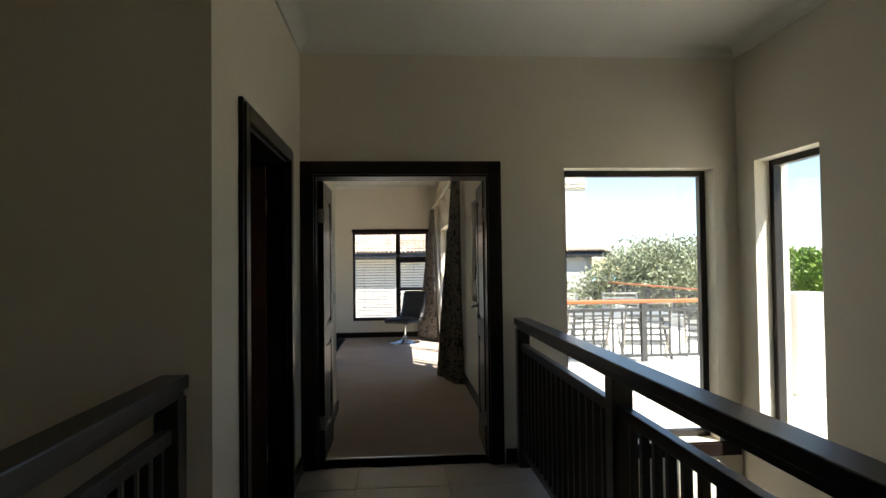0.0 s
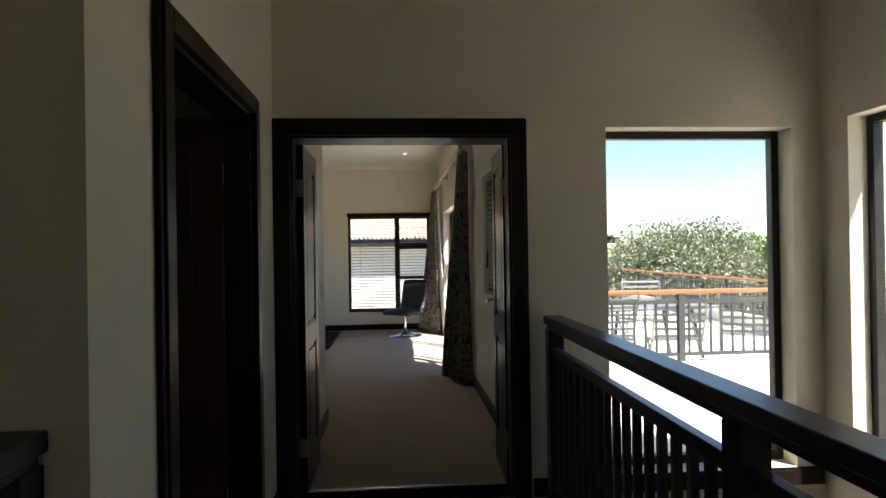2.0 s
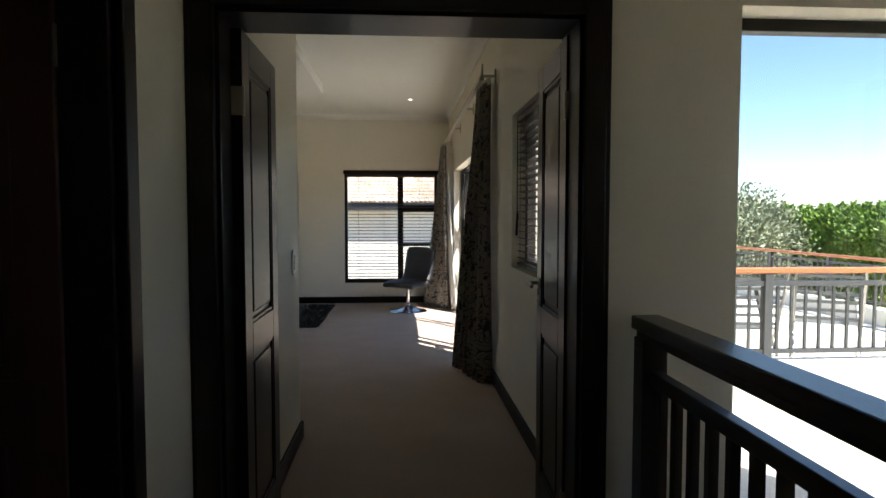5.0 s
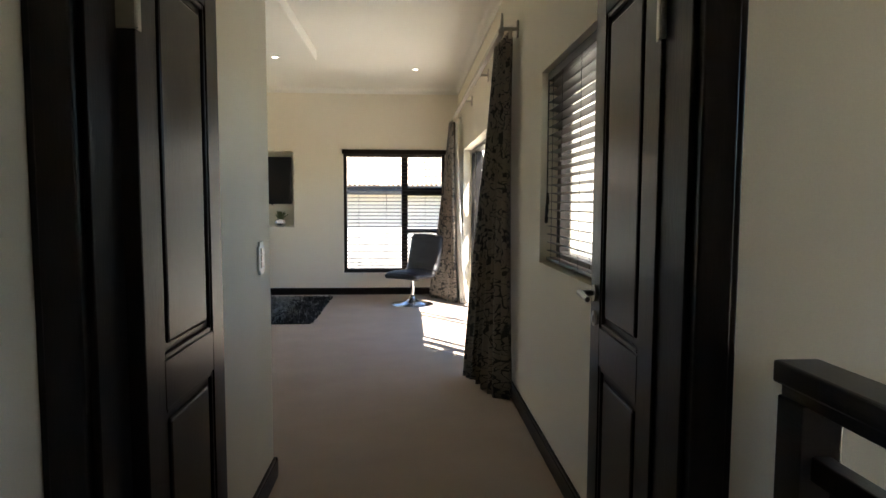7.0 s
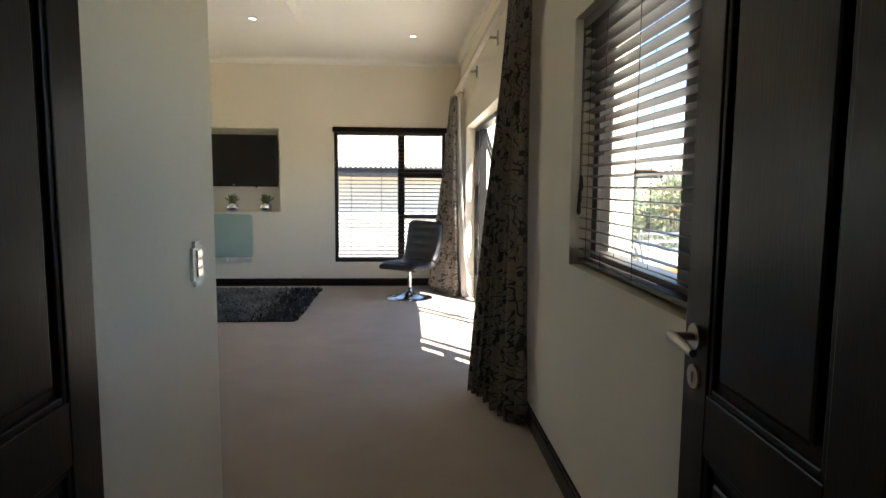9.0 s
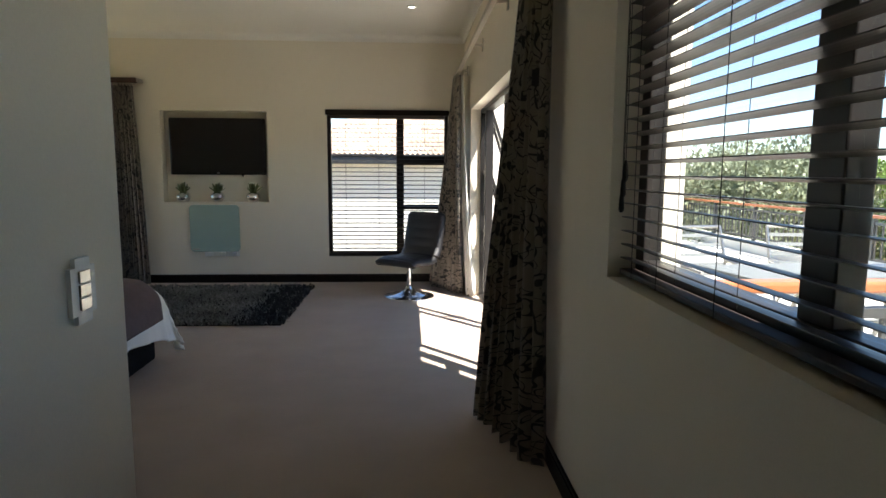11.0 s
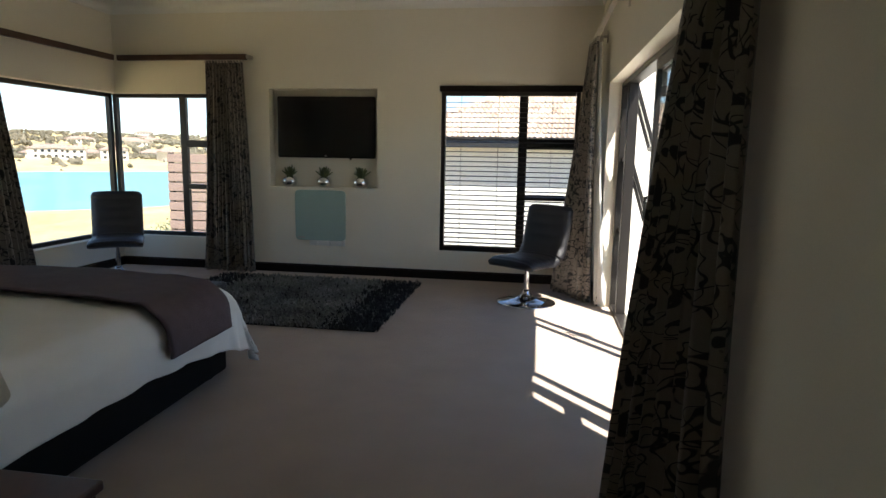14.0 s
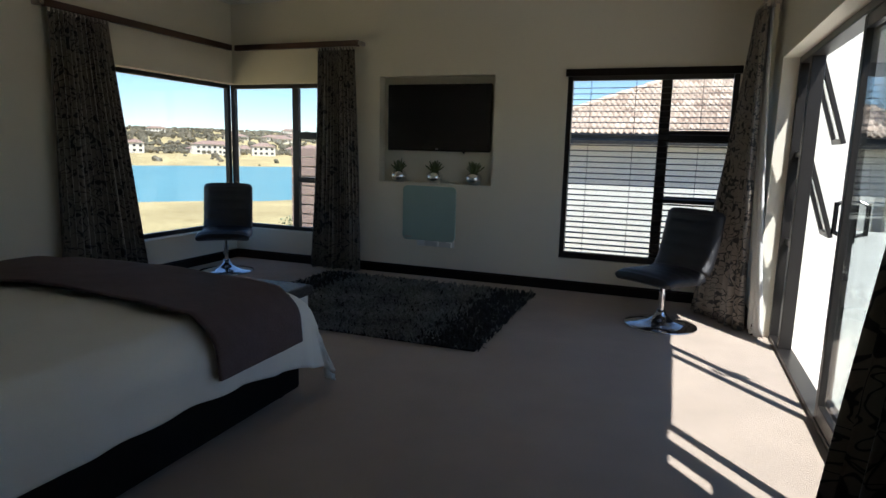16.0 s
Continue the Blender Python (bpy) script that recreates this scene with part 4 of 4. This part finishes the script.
# light switch in the passage
e = empty("light_switch", label="white light switch plate on the passage wall", category="switch")
bm = bmesh.new()
add_box(bm, 0.071, 0.081, 1.435, 1.535, 1.025, 1.17)
bmesh.ops.bevel(bm, geom=[ed for ed in bm.edges if abs(ed.verts[0].co.x - ed.verts[1].co.x) > 0.005], offset=0.02, segments=4, affect="EDGES")
done("plate", bm, WHITE, e)
boxes("rocker", [(0.081, 0.086, 1.463, 1.507, 1.115 - k * 0.03, 1.142 - k * 0.03) for k in range(3)], SATIN, e, bev=0.002)

# door stop on the carpet and downlights
e = empty("door_stop", label="small dark rubber door stop on the skirting", category="door stop")
bm = bmesh.new()
add_tube(bm, (1.411, 0.62, 0.05), (1.33, 0.62, 0.05), 0.012)
add_tube(bm, (1.33, 0.62, 0.05), (1.315, 0.62, 0.05), 0.02)
done("stop", bm, GLOSSBLACK, e)
for x, y, z in ((0.82, 6.35, TOP), (-0.66, 5.35, 2.86), (0.7, 3.4, TOP), (-2.6, 5.3, 2.86)):
    e = empty("downlight", (x, y, z - 0.006), label="small white recessed ceiling downlight", category="lamp", group="ceiling downlights")
    bm = bmesh.new()
    add_lathe(bm, [(0.03, 0.004), (0.032, -0.004), (0.047, -0.002), (0.049, 0.005)], 24)
    done("ring", bm, WHITE, e, smooth=True)
    bm = bmesh.new()
    add_lathe(bm, [(0.029, 0.003), (0.029, -0.001)], 20)
    done("bulb", bm, GLOW, e)


# ---- outside: deck ----
box("deck_floor", (1.68, 7.3, 0.22, 16.0, -0.5, -0.05), DECK, kind="structure", label="sunlit pale screed deck", category="deck")
box("deck_floor_side", (3.40, 7.3, -7.0, 0.22, -0.5, -0.05), DECK, kind="structure", label="sunlit pale screed deck", category="deck")
box("house_base", (LEFT - 0.2, 7.2, -6.5, BACK + 0.2, -3.6, -3.11), PLASTER, kind="structure", label="plastered lower storey", category="wall")
box("house_lower_front", (LEFT - 0.2, 7.2, 0.3, BACK + 0.2, -3.1, -0.51), PLASTER, kind="structure", label="plastered lower storey", category="wall")
box("wall_pier_near", (1.682, 1.85, 2.42, 3.2, -0.05, TOP), PLASTER, kind="structure", label="rough plastered outside pier", category="wall")
box("wall_pier_far", (1.682, 1.98, 6.98, 7.89, -0.05, TOP), PLASTER, kind="structure", label="rough plastered outside pier", category="wall")
box("parapet_near", (1.69, 4.9, 2.0, 2.2, -0.05, 0.335), PLASTER, kind="structure", label="low sunlit plastered upstand under the railing", category="wall", bev=0.01)
box("parapet_pillar", (4.9, 5.3, 1.9, 2.3, -0.05, 1.05), PLASTER, kind="structure", label="white plastered pillar on the deck", category="wall", bev=0.01)
box("parapet_far", (6.9, 7.1, 2.2, 15.0, -0.05, 0.16), PLASTER, kind="structure", label="low plastered upstand along the deck", category="wall", bev=0.01)


def deck_railing(name, a, b, z0, z1, gap, label):
    """A steel balustrade with a varnished timber handrail."""
    a, b = Vector(a), Vector(b)
    length = (b - a).length
    e = empty(name, (a.x, a.y, 0), math.degrees(math.atan2(b.y - a.y, b.x - a.x)), label=label, category="railing")
    box("handrail", (0, length, -0.04, 0.04, z1 - 0.04, z1), ORANGE, e, bev=0.01, label="orange varnished timber handrail")
    boxes("rail", [(0, length, -0.02, 0.02, z1 - 0.13, z1 - 0.095), (0, length, -0.02, 0.02, z0 + 0.05, z0 + 0.08)], STEEL, e)
    n = max(2, round(length / 1.35))
    for k in range(n + 1):
        x = min(max(k * length / n, 0.03), length - 0.03)
        box("post", (x - 0.03, x + 0.03, -0.03, 0.03, z0, z1 - 0.04), STEEL, e, bev=0.003)
    x, first = gap, None
    while x < length - 0.05:
        if first is None:
            first = box("baluster", (-0.009, 0.009, -0.009, 0.009, z0 + 0.08, z1 - 0.13), STEEL, e)
            first.location.x = x
        else:
            piece("baluster", first.data, e, Matrix.Translation((x, 0, 0)))
        x += gap
    return e


deck_railing("deck_railing", (1.70, 2.1), (4.9, 2.1), 0.335, 1.0, 0.105, "grey steel deck railing with orange timber handrail")
deck_railing("deck_railing", (7.0, 2.25), (7.0, 15.0), 0.16, 0.82, 0.125, "grey steel deck railing with orange timber handrail")


def deck_table(at):
    e = empty("garden_table", at, 8, label="pale metal garden table on the deck", category="table")
    bm = bmesh.new()
    add_box(bm, -0.75, 0.75, -0.5, 0.5, 0.70, 0.735, 0.012)
    done("top", bm, GARDEN, e)
    bm = bmesh.new()
    for x in (-0.62, 0.62):
        for y in (-0.38, 0.38):
            add_tube(bm, (x, y, 0), (x * 0.8, y * 0.8, 0.7), 0.02)
    done("leg", bm, STEEL, e)


def deck_chair(m):
    e = empty("garden_chair", label="pale sling garden chair with tubular frame", category="chair", group="garden chairs round the deck table")
    e.matrix_basis = m
    bm = bmesh.new()
    for x in (-0.27, 0.27):
        pts = [(x, -0.25, 0.0), (x, 0.1, 0.42), (x, 0.28, 0.95)]
        for p, q in zip(pts, pts[1:]):
            add_tube(bm, p, q, 0.013, seg=8)
        add_tube(bm, (x, 0.3, 0.0), (x, -0.1, 0.42), 0.013, seg=8)
        add_tube(bm, (x, -0.1, 0.42), (x, -0.25, 0.63), 0.013, seg=8)
        add_tube(bm, (x, -0.25, 0.63), (x, 0.17, 0.66), 0.015, seg=8)
        add_tube(bm, (x, -0.22, 0.42), (x, 0.12, 0.42), 0.013, seg=8)
    add_tube(bm, (-0.27, 0.28, 0.95), (0.27, 0.28, 0.95), 0.013, seg=8)
    done("frame", bm, SATIN, e)
    for k in range(5):
        box("seat_strap", (-0.26, 0.26, -0.21 + 0.068 * k, -0.175 + 0.068 * k, 0.417, 0.423), GARDEN, e)
    for k in range(6):
        ob = box("back_strap", (-0.26, 0.26, -0.004, 0.004, 0.02 + 0.085 * k, 0.05 + 0.085 * k), GARDEN, e)
        ob.matrix_basis = pose(0, 0.115, 0.44, -18.5, 0, 0)
    return e


deck_table((3.75, 4.1, -0.05))
ch = deck_chair(pose(3.0, 3.3, -0.05, 0, 0, 185))
for x, y, a in ((3.75, 3.2, 172), (4.7, 3.4, 150), (3.3, 5.0, 10), (4.2, 5.05, -8), (2.7, 4.2, 95)):
    copy_thing(ch, pose(x, y, -0.05, 0, 0, a))


# ---- outside: land, lake, far bank ----
VIEW = Vector((-0.69, 0.72))


def lie(x, y):
    """Height of the land."""
    s = x * VIEW.x + y * VIEW.y
    c = -x * VIEW.y + y * VIEW.x
    s += 12 * noise.noise(Vector((c * 0.012, s * 0.004, 0.0))) + 0.10 * c
    pts = [(-400, -3.6), (12, -3.6), (98, -7.6), (110, -8.2), (126, -10), (285, -10), (303, -8.1), (335, -7.0), (430, -4.5), (620, 7), (1000, 22), (1600, 24), (4000, 10)]
    z = pts[0][1] if s < pts[0][0] else pts[-1][1]
    for (a, za), (b, zb) in zip(pts, pts[1:]):
        if a <= s < b:
            k = (s - a) / (b - a)
            z = za + (zb - za) * k * k * (3 - 2 * k)
    return z + 0.4 * noise.noise(Vector((x * 0.05, y * 0.05, 2))) * min(1, max(0, (s - 20) / 60))


def land():
    steps = [0, 6, 12, 18, 25, 33, 42, 52, 62, 72, 80, 86, 92, 100, 106, 112, 118, 125, 135, 160, 220, 275, 288, 296, 304, 312, 325, 360, 420, 500, 600, 720, 860, 1000, 1300, 1700, 2300, 3200]
    bm = bmesh.new()
    n, rings = 120, []
    for r in steps[1:]:
        rings.append([bm.verts.new((r * math.cos(2 * math.pi * k / n), r * math.sin(2 * math.pi * k / n), lie(r * math.cos(2 * math.pi * k / n), r * math.sin(2 * math.pi * k / n)))) for k in range(n)])
    for a, b in zip(rings, rings[1:]):
        for k in range(n):
            bm.faces.new((a[k], b[k], b[(k + 1) % n], a[(k + 1) % n]))
    bm.faces.new(rings[0])
    done("ground", bm, GRASS, smooth=True, kind="structure", label="dry straw-coloured winter grass down to the lake", category="ground")
    bm = bmesh.new()
    c = VIEW * 205
    d, w = Vector((VIEW.x, VIEW.y)), Vector((-VIEW.y, VIEW.x))
    bm.faces.new([bm.verts.new((*(c + d * i * 125 + w * j * 420), -8.25)) for i, j in ((-1, -1), (1, -1), (1, 1), (-1, 1))])
    done("water", bm, WATER, kind="structure", label="calm blue lake water", category="water")


land()


def leaves(name, count, shape, size, material, parent, seed, label):
    """Many small leaves scattered over clumps; shape(rnd) gives a place and the way outwards."""
    rnd = random.Random(seed)
    vs, fs = [], []
    for _ in range(count):
        p, out = shape(rnd)
        d = (out + Vector((rnd.uniform(-1, 1), rnd.uniform(-1, 1), rnd.uniform(-0.6, 1.1)))).normalized()
        s = d.cross(Vector((rnd.uniform(-1, 1), rnd.uniform(-1, 1), rnd.uniform(-1, 1)))).normalized()
        l, w = size * rnd.uniform(0.7, 1.4), size * rnd.uniform(0.22, 0.38)
        n = len(vs)
        vs += [p[:], (p + d * l * 0.5 + s * w)[:], (p + d * l)[:], (p + d * l * 0.5 - s * w)[:]]
        fs.append((n, n + 1, n + 2, n + 3))
    me = bpy.data.meshes.new(name)
    me.from_pydata(vs, [], fs)
    me.materials.append(material)
    ob = new(name, me)
    if parent:
        ob.parent = parent
    return tagged(ob, kind="stuff", label=label)


def tree(name, at, top, wide, material, count, size, label, seed, trunk=0.14, tall=1.0):
    """A tapered trunk with limbs and an uneven crown of leaf clumps."""
    rnd = random.Random(seed)
    e = empty(name, at, label=label, category="tree")
    h = top - at[2]
    bm = bmesh.new()
    add_tube(bm, (0, 0, 0), (0.1, 0.05, h * 0.45), trunk, trunk * 0.6)
    clumps = []
    for k in range(46):
        a, el = rnd.uniform(0, 6.283), rnd.uniform(-0.35, 1.0)
        r = wide * math.sqrt(max(0.05, 1 - (el * 0.85) ** 2)) * rnd.uniform(0.45, 0.95)
        c = Vector((r * math.cos(a), r * math.sin(a), h - wide * tall * 0.85 + wide * tall * 0.72 * el))
        clumps.append((c, wide * rnd.uniform(0.22, 0.4)))
        add_tube(bm, (0.1 * rnd.random(), 0.05, h * rnd.uniform(0.25, 0.45)), c * 0.9 + Vector((0, 0, h * 0.02)), trunk * 0.35, trunk * 0.06, seg=6)
    done("trunk", bm, BARK, e)

    def spot(r):
        c, rad = clumps[r.randrange(len(clumps))]
        v = Vector((r.gauss(0, 1), r.gauss(0, 1), r.gauss(0, 1))).normalized()
        return c + v * rad * r.uniform(0.55, 1.12), v

    leaves("foliage", count, spot, size, material, e, seed, "dense small leaves")
    return e


tree("olive_tree", (9.0, 14.6, -3.6), 1.6, 3.1, OLIVE, 90000, 0.10, "broad grey-green olive tree beyond the deck", 11)


def hedge(name, a, b, wide, low, high, count, seed, label):
    """A tall untrimmed hedge: stems inside, leaf clumps, a ragged top."""
    e = empty(name, label=label, category="hedge")
    a, b = Vector(a), Vector(b)
    d = b - a
    n = Vector((-d.y, d.x)).normalized()
    bm = bmesh.new()
    m = int(d.length / 0.7)
    tops = []
    for k in range(m + 1):
        p = a + d * (k / m)
        t = high + 0.28 * noise.noise(Vector((k * 0.9, seed, 0))) + 0.18 * noise.noise(Vector((k * 2.3, seed, 5)))
        tops.append(t)
        add_tube(bm, (p.x, p.y, low), (p.x, p.y, t - 0.3), 0.05, 0.015, seg=6)
    done("stem", bm, BARK, e)

    def spot(r):
        u = r.random()
        k = min(int(u * m), m - 1)
        t = tops[k] + (tops[k + 1] - tops[k]) * (u * m - k)
        v = r.random() ** 0.6
        z = max(low, t - 3.2) + (t - max(low, t - 3.2)) * v
        taper = 1 - 0.75 * max(0.0, (v - 0.72) / 0.28) ** 1.3
        # conical tips along the top
        tip = abs(((u * m * 0.7) % 1) - 0.5) * 2
        z -= 0.35 * tip * v
        s = r.choice((-1, 1)) * wide * taper * (0.75 + 0.3 * noise.noise(Vector((u * m * 1.1, z * 1.7, seed)))) * r.uniform(0.6, 1.05)
        p = a + d * u + n * s
        return Vector((p.x, p.y, z)), Vector((n.x * s, n.y * s, 0.4)).normalized()

    leaves("foliage", count, spot, 0.11, HEDGE, e, seed, "dense bright green leaves")


hedge("hedge", (13.0, 20.0), (10.6, -3.0), 0.9, -3.6, 1.75, 120000, 21, "tall ragged bright green hedge beyond the deck")


def far_bank():
    rnd = random.Random(8)
    d, w = VIEW, Vector((-VIEW.y, VIEW.x))
    # woods, as one mesh of rough crowns
    tb = bmesh.new()
    bmesh.ops.create_icosphere(tb, subdivisions=1, radius=1.0)
    ball = [v.co.copy() for v in tb.verts], [tuple(v.index for v in f.verts) for f in tb.faces]
    tb.free()
    vs, fs = [], []

    def blob(q, rad, rough):
        n = len(vs)
        for v in ball[0]:
            vs.append((q + v * rad + Vector((rnd.uniform(-1, 1), rnd.uniform(-1, 1), rnd.uniform(-1, 1))) * rough)[:])
        fs.extend(tuple(n + i for i in f) for f in ball[1])

    def finish(name, label, category):
        me = bpy.data.meshes.new(name)
        me.from_pydata(vs, [], fs)
        me.materials.append(FARTREE)
        tagged(new(name, me), kind="stuff", label=label, category=category)
        vs.clear(), fs.clear()

    for _ in range(6000):
        s = rnd.choice((rnd.uniform(415, 520), rnd.uniform(450, 900), rnd.uniform(700, 1050)))
        c = rnd.uniform(-0.62, 0.62) * s
        p = d * s + w * c
        h = rnd.uniform(1.5, 3.6) * (1.0 if s < 500 else 1.25)
        z = lie(p.x, p.y)
        for k in range(3):
            q = Vector((p.x + rnd.uniform(-1, 1) * h * 0.5, p.y + rnd.uniform(-1, 1) * h * 0.5, z + h * rnd.uniform(0.3, 0.7)))
            blob(q, h * rnd.uniform(0.3, 0.5), h * 0.12)
    finish("far_woods", "brown and green trees on the far bank", "trees")
    for _ in range(70):
        s, f = rnd.uniform(300, 400), rnd.uniform(-0.6, 0.6)
        p = d * s + w * f * s
        h = rnd.uniform(0.6, 3.2)
        blob(Vector((p.x, p.y, lie(p.x, p.y) + h * 0.4)), h * 0.8, h * 0.25)
        blob(Vector((p.x + h * 0.6, p.y, lie(p.x, p.y) + h * 0.25)), h * 0.6, h * 0.2)
    finish("far_shrubs", "scattered shrubs on the far bank", "shrubs")
    # houses with openings and hipped roofs
    for k in range(60):
        s = rnd.choice((rnd.uniform(395, 430), rnd.uniform(410, 640), rnd.uniform(600, 950)))
        c = rnd.uniform(-0.6, 0.6) * s
        p = d * s + w * c
        z = lie(p.x, p.y)
        lx, ly, h = rnd.uniform(10, 24), rnd.uniform(8, 12), rnd.choice((3.2, 3.2, 6.0))
        e = empty("far_house", (p.x, p.y, z), math.degrees(math.atan2(w.y, w.x)) + rnd.uniform(-25, 25), label="far pale house with tiled hip roof across the lake", category="house", group="houses across the lake")
        box("wall", (-lx / 2, lx / 2, -ly / 2, ly / 2, -1.0, h), FARWALL, e)
        bm = bmesh.new()
        o = 0.7
        vs = [bm.verts.new(q) for q in ((-lx / 2 - o, -ly / 2 - o, h), (lx / 2 + o, -ly / 2 - o, h), (lx / 2 + o, ly / 2 + o, h), (-lx / 2 - o, ly / 2 + o, h), (-lx / 2 + ly / 2, 0, h + 2.4), (lx / 2 - ly / 2, 0, h + 2.4))]
        for f in ((0, 1, 5, 4), (1, 2, 5), (2, 3, 4, 5), (3, 0, 4), (3, 2, 1, 0)):
            bm.faces.new([vs[i] for i in f])
        done("roof", bm, FARROOF, e)
        boxes("window", [(x - 0.8, x + 0.8, yy - 0.05, yy + 0.05, zz + 0.8, zz + 2.2) for x in [-lx / 2 + 2 + 3.4 * i for i in range(int((lx - 3) / 3.4) + 1)] for zz in ([0] if h < 4 else [0, 2.9]) for yy in (-ly / 2, ly / 2)], FASCIA, e)


far_bank()

# dry shrub below the corner window
tree("shrub", (-9.5, 17.5, -3.9), -0.75, 0.8, OLIVE, 1800, 0.09, "small dry shrub on the lawn", 31, trunk=0.03)


# ---- outside: the neighbouring house ----
NY, NE, NX0, NX1 = 18.0, 1.87, -3.5, 8.7
def neighbour():
    e = empty("neighbour_house", label="white plastered house with clay tile hip roof", category="house")
    box("wall", (NX0 + 0.6, NX1 - 0.6, NY + 0.55, NY + 11, -3.7, NE - 0.02), PLASTER, e)
    box("tall_wall", (5.4, 7.8, NY + 0.3, NY + 3, -3.7, 5.0), PLASTER, e)
    boxes("cornice", [(5.35, 7.85, NY + 0.22, NY + 0.3, 4.25, 4.31), (5.35, 7.85, NY + 0.22, NY + 0.3, 4.40, 4.47)], FARWALL, e)
    boxes("fascia", [(NX0, NX1, NY + 0.03, NY + 0.07, NE - 0.27, NE - 0.03), (NX0 + 0.02, NX0 + 0.06, NY + 0.07, NY + 11, NE - 0.21, NE - 0.03)], FASCIA, e)
    boxes("soffit", [(NX0 + 0.06, NX1, NY + 0.07, NY + 0.55, NE - 0.12, NE - 0.1)], FARWALL, e)
    pitch = math.tan(radians(24))
    bm = bmesh.new()
    run = 5.5
    top = NE + run * pitch
    vs = [bm.verts.new(q) for q in ((NX0, NY, NE - 0.04), (NX1, NY, NE - 0.04), (NX1 - run, NY + run, top - 0.04), (NX0 + run, NY + run, top - 0.04), (NX0, NY + 2 * run, NE - 0.04), (NX1, NY + 2 * run, NE - 0.04))]
    for f in ((0, 1, 2, 3), (0, 3, 4), (4, 3, 2, 5), (1, 5, 2)):
        bm.faces.new([vs[i] for i in f])
    roof = done("roof", bm, ROOF, e)
    # one clay tile: a trough and a barrel
    w, l = 0.30, 0.36
    bm = bmesh.new()
    rows = []
    for yy, lift in ((-0.04, 0.0), (l, 0.02)):
        row = []
        for k in range(13):
            u = k / 12
            z = 0.034 * math.sin(u * math.pi * 4) + lift * 0 + 0.04 - (0.018 if yy > 0 else 0)
            row.append(bm.verts.new((u * w * 1.01, yy, z)))
        rows.append(row)
    lip = [bm.verts.new((v.co.x, v.co.y, v.co.z - 0.014)) for v in rows[0]]
    for k in range(12):
        bm.faces.new((rows[0][k], rows[0][k + 1], rows[1][k + 1], rows[1][k])), bm.faces.new((lip[k], lip[k + 1], rows[0][k + 1], rows[0][k]))
    me = bpy.data.meshes.new("roof_tile")
    bm.to_mesh(me)
    bm.free()
    me.materials.append(ROOF)
    me.polygons.foreach_set("use_smooth", [True] * len(me.polygons))
    slope = math.degrees(math.atan(pitch))
    rnd = random.Random(2)
    made, rest = 0, bmesh.new()
    for j in range(16):
        along = j * l * math.cos(radians(slope))
        n = int((NX1 - NX0 - 2 * along) / w)
        for i in range(n):
            x = NX0 + along + i * w
            m = Matrix.Translation((x, NY + along, NE + along * pitch)) @ pose(0, 0, 0, slope + rnd.uniform(-1.2, 1.2), rnd.uniform(-1, 1), rnd.uniform(-0.8, 0.8))
            if -1.0 < x < 3.8 and made < 300:
                piece("roof_tile", me, roof, m)
                made += 1
            else:
                k0 = len(rest.verts)
                rest.from_mesh(me)
                rest.verts.ensure_lookup_table()
                bmesh.ops.transform(rest, matrix=m, verts=rest.verts[k0:])
    done("roof_tiles", rest, ROOF, roof, smooth=True, kind="stuff", label="weathered clay roof tiles")
    bm = bmesh.new()
    for k in range(15):
        t0, t1 = k / 15, (k + 1.12) / 15
        a, b = Vector((NX0 + run * t0, NY + run * t0, NE + run * pitch * t0 + 0.05)), Vector((NX0 + run * t1, NY + run * t1, NE + run * pitch * t1 + 0.035))
        add_tube(bm, a, b, 0.085, 0.07, seg=10)
    done("hip_cap", bm, ROOF, roof, smooth=True)
    bm = bmesh.new()
    add_tube(bm, (4.75, NY + 1.4, NE + 0.3), (4.75, NY + 1.4, NE + 1.0), 0.09)
    done("vent_pipe", bm, FASCIA, e)


neighbour()
# slatted screen standing beside the neighbour's wall
e = empty("slatted_screen", label="mauve-brown horizontal slatted screen outside the corner window", category="screen")
SX0, SX1, SY = -6.25, -1.2, 12.0
first = None
for k in range(24):
    z = 1.33 - 0.185 * (k + 1)
    if first is None:
        first = box("slat", (SX0, SX1, SY - 0.02, SY + 0.02, 0.0, 0.16), SCREENSLAT, e, bev=0.004)
        first.location.z = z
    else:
        piece("slat", first.data, e, Matrix.Translation((0, 0, z)))
boxes("post", [(x, x + 0.08, SY + 0.02, SY + 0.1, -3.7, 1.33) for x in (SX0, -4.9, -2.9, SX1 - 0.08)], FASCIA, e)
box("backing", (SX0 + 0.02, SX1, SY + 0.1, SY + 0.12, -3.7, 1.3), FARWALL, e)


# ---- hall floor ----
fl = box("floor_hall", (-0.20, 1.575, -6.45, 0.205, -0.3, -0.008), GROUT, kind="structure", label="polished beige floor tiles on the landing", category="floor")
bm = bmesh.new()
add_box(bm, 0, 0.586, 0, 0.586, -0.008, 0.0, 0.0015)
me = bpy.data.meshes.new("tile")
bm.to_mesh(me)
bm.free()
me.materials.append(TILE)
for i in range(3):
    for j in range(11):
        piece("tile", me, fl, Matrix.Translation((-0.19 + 0.59 * i - 0.005, 0.196 - 0.59 * (j + 1), 0)))
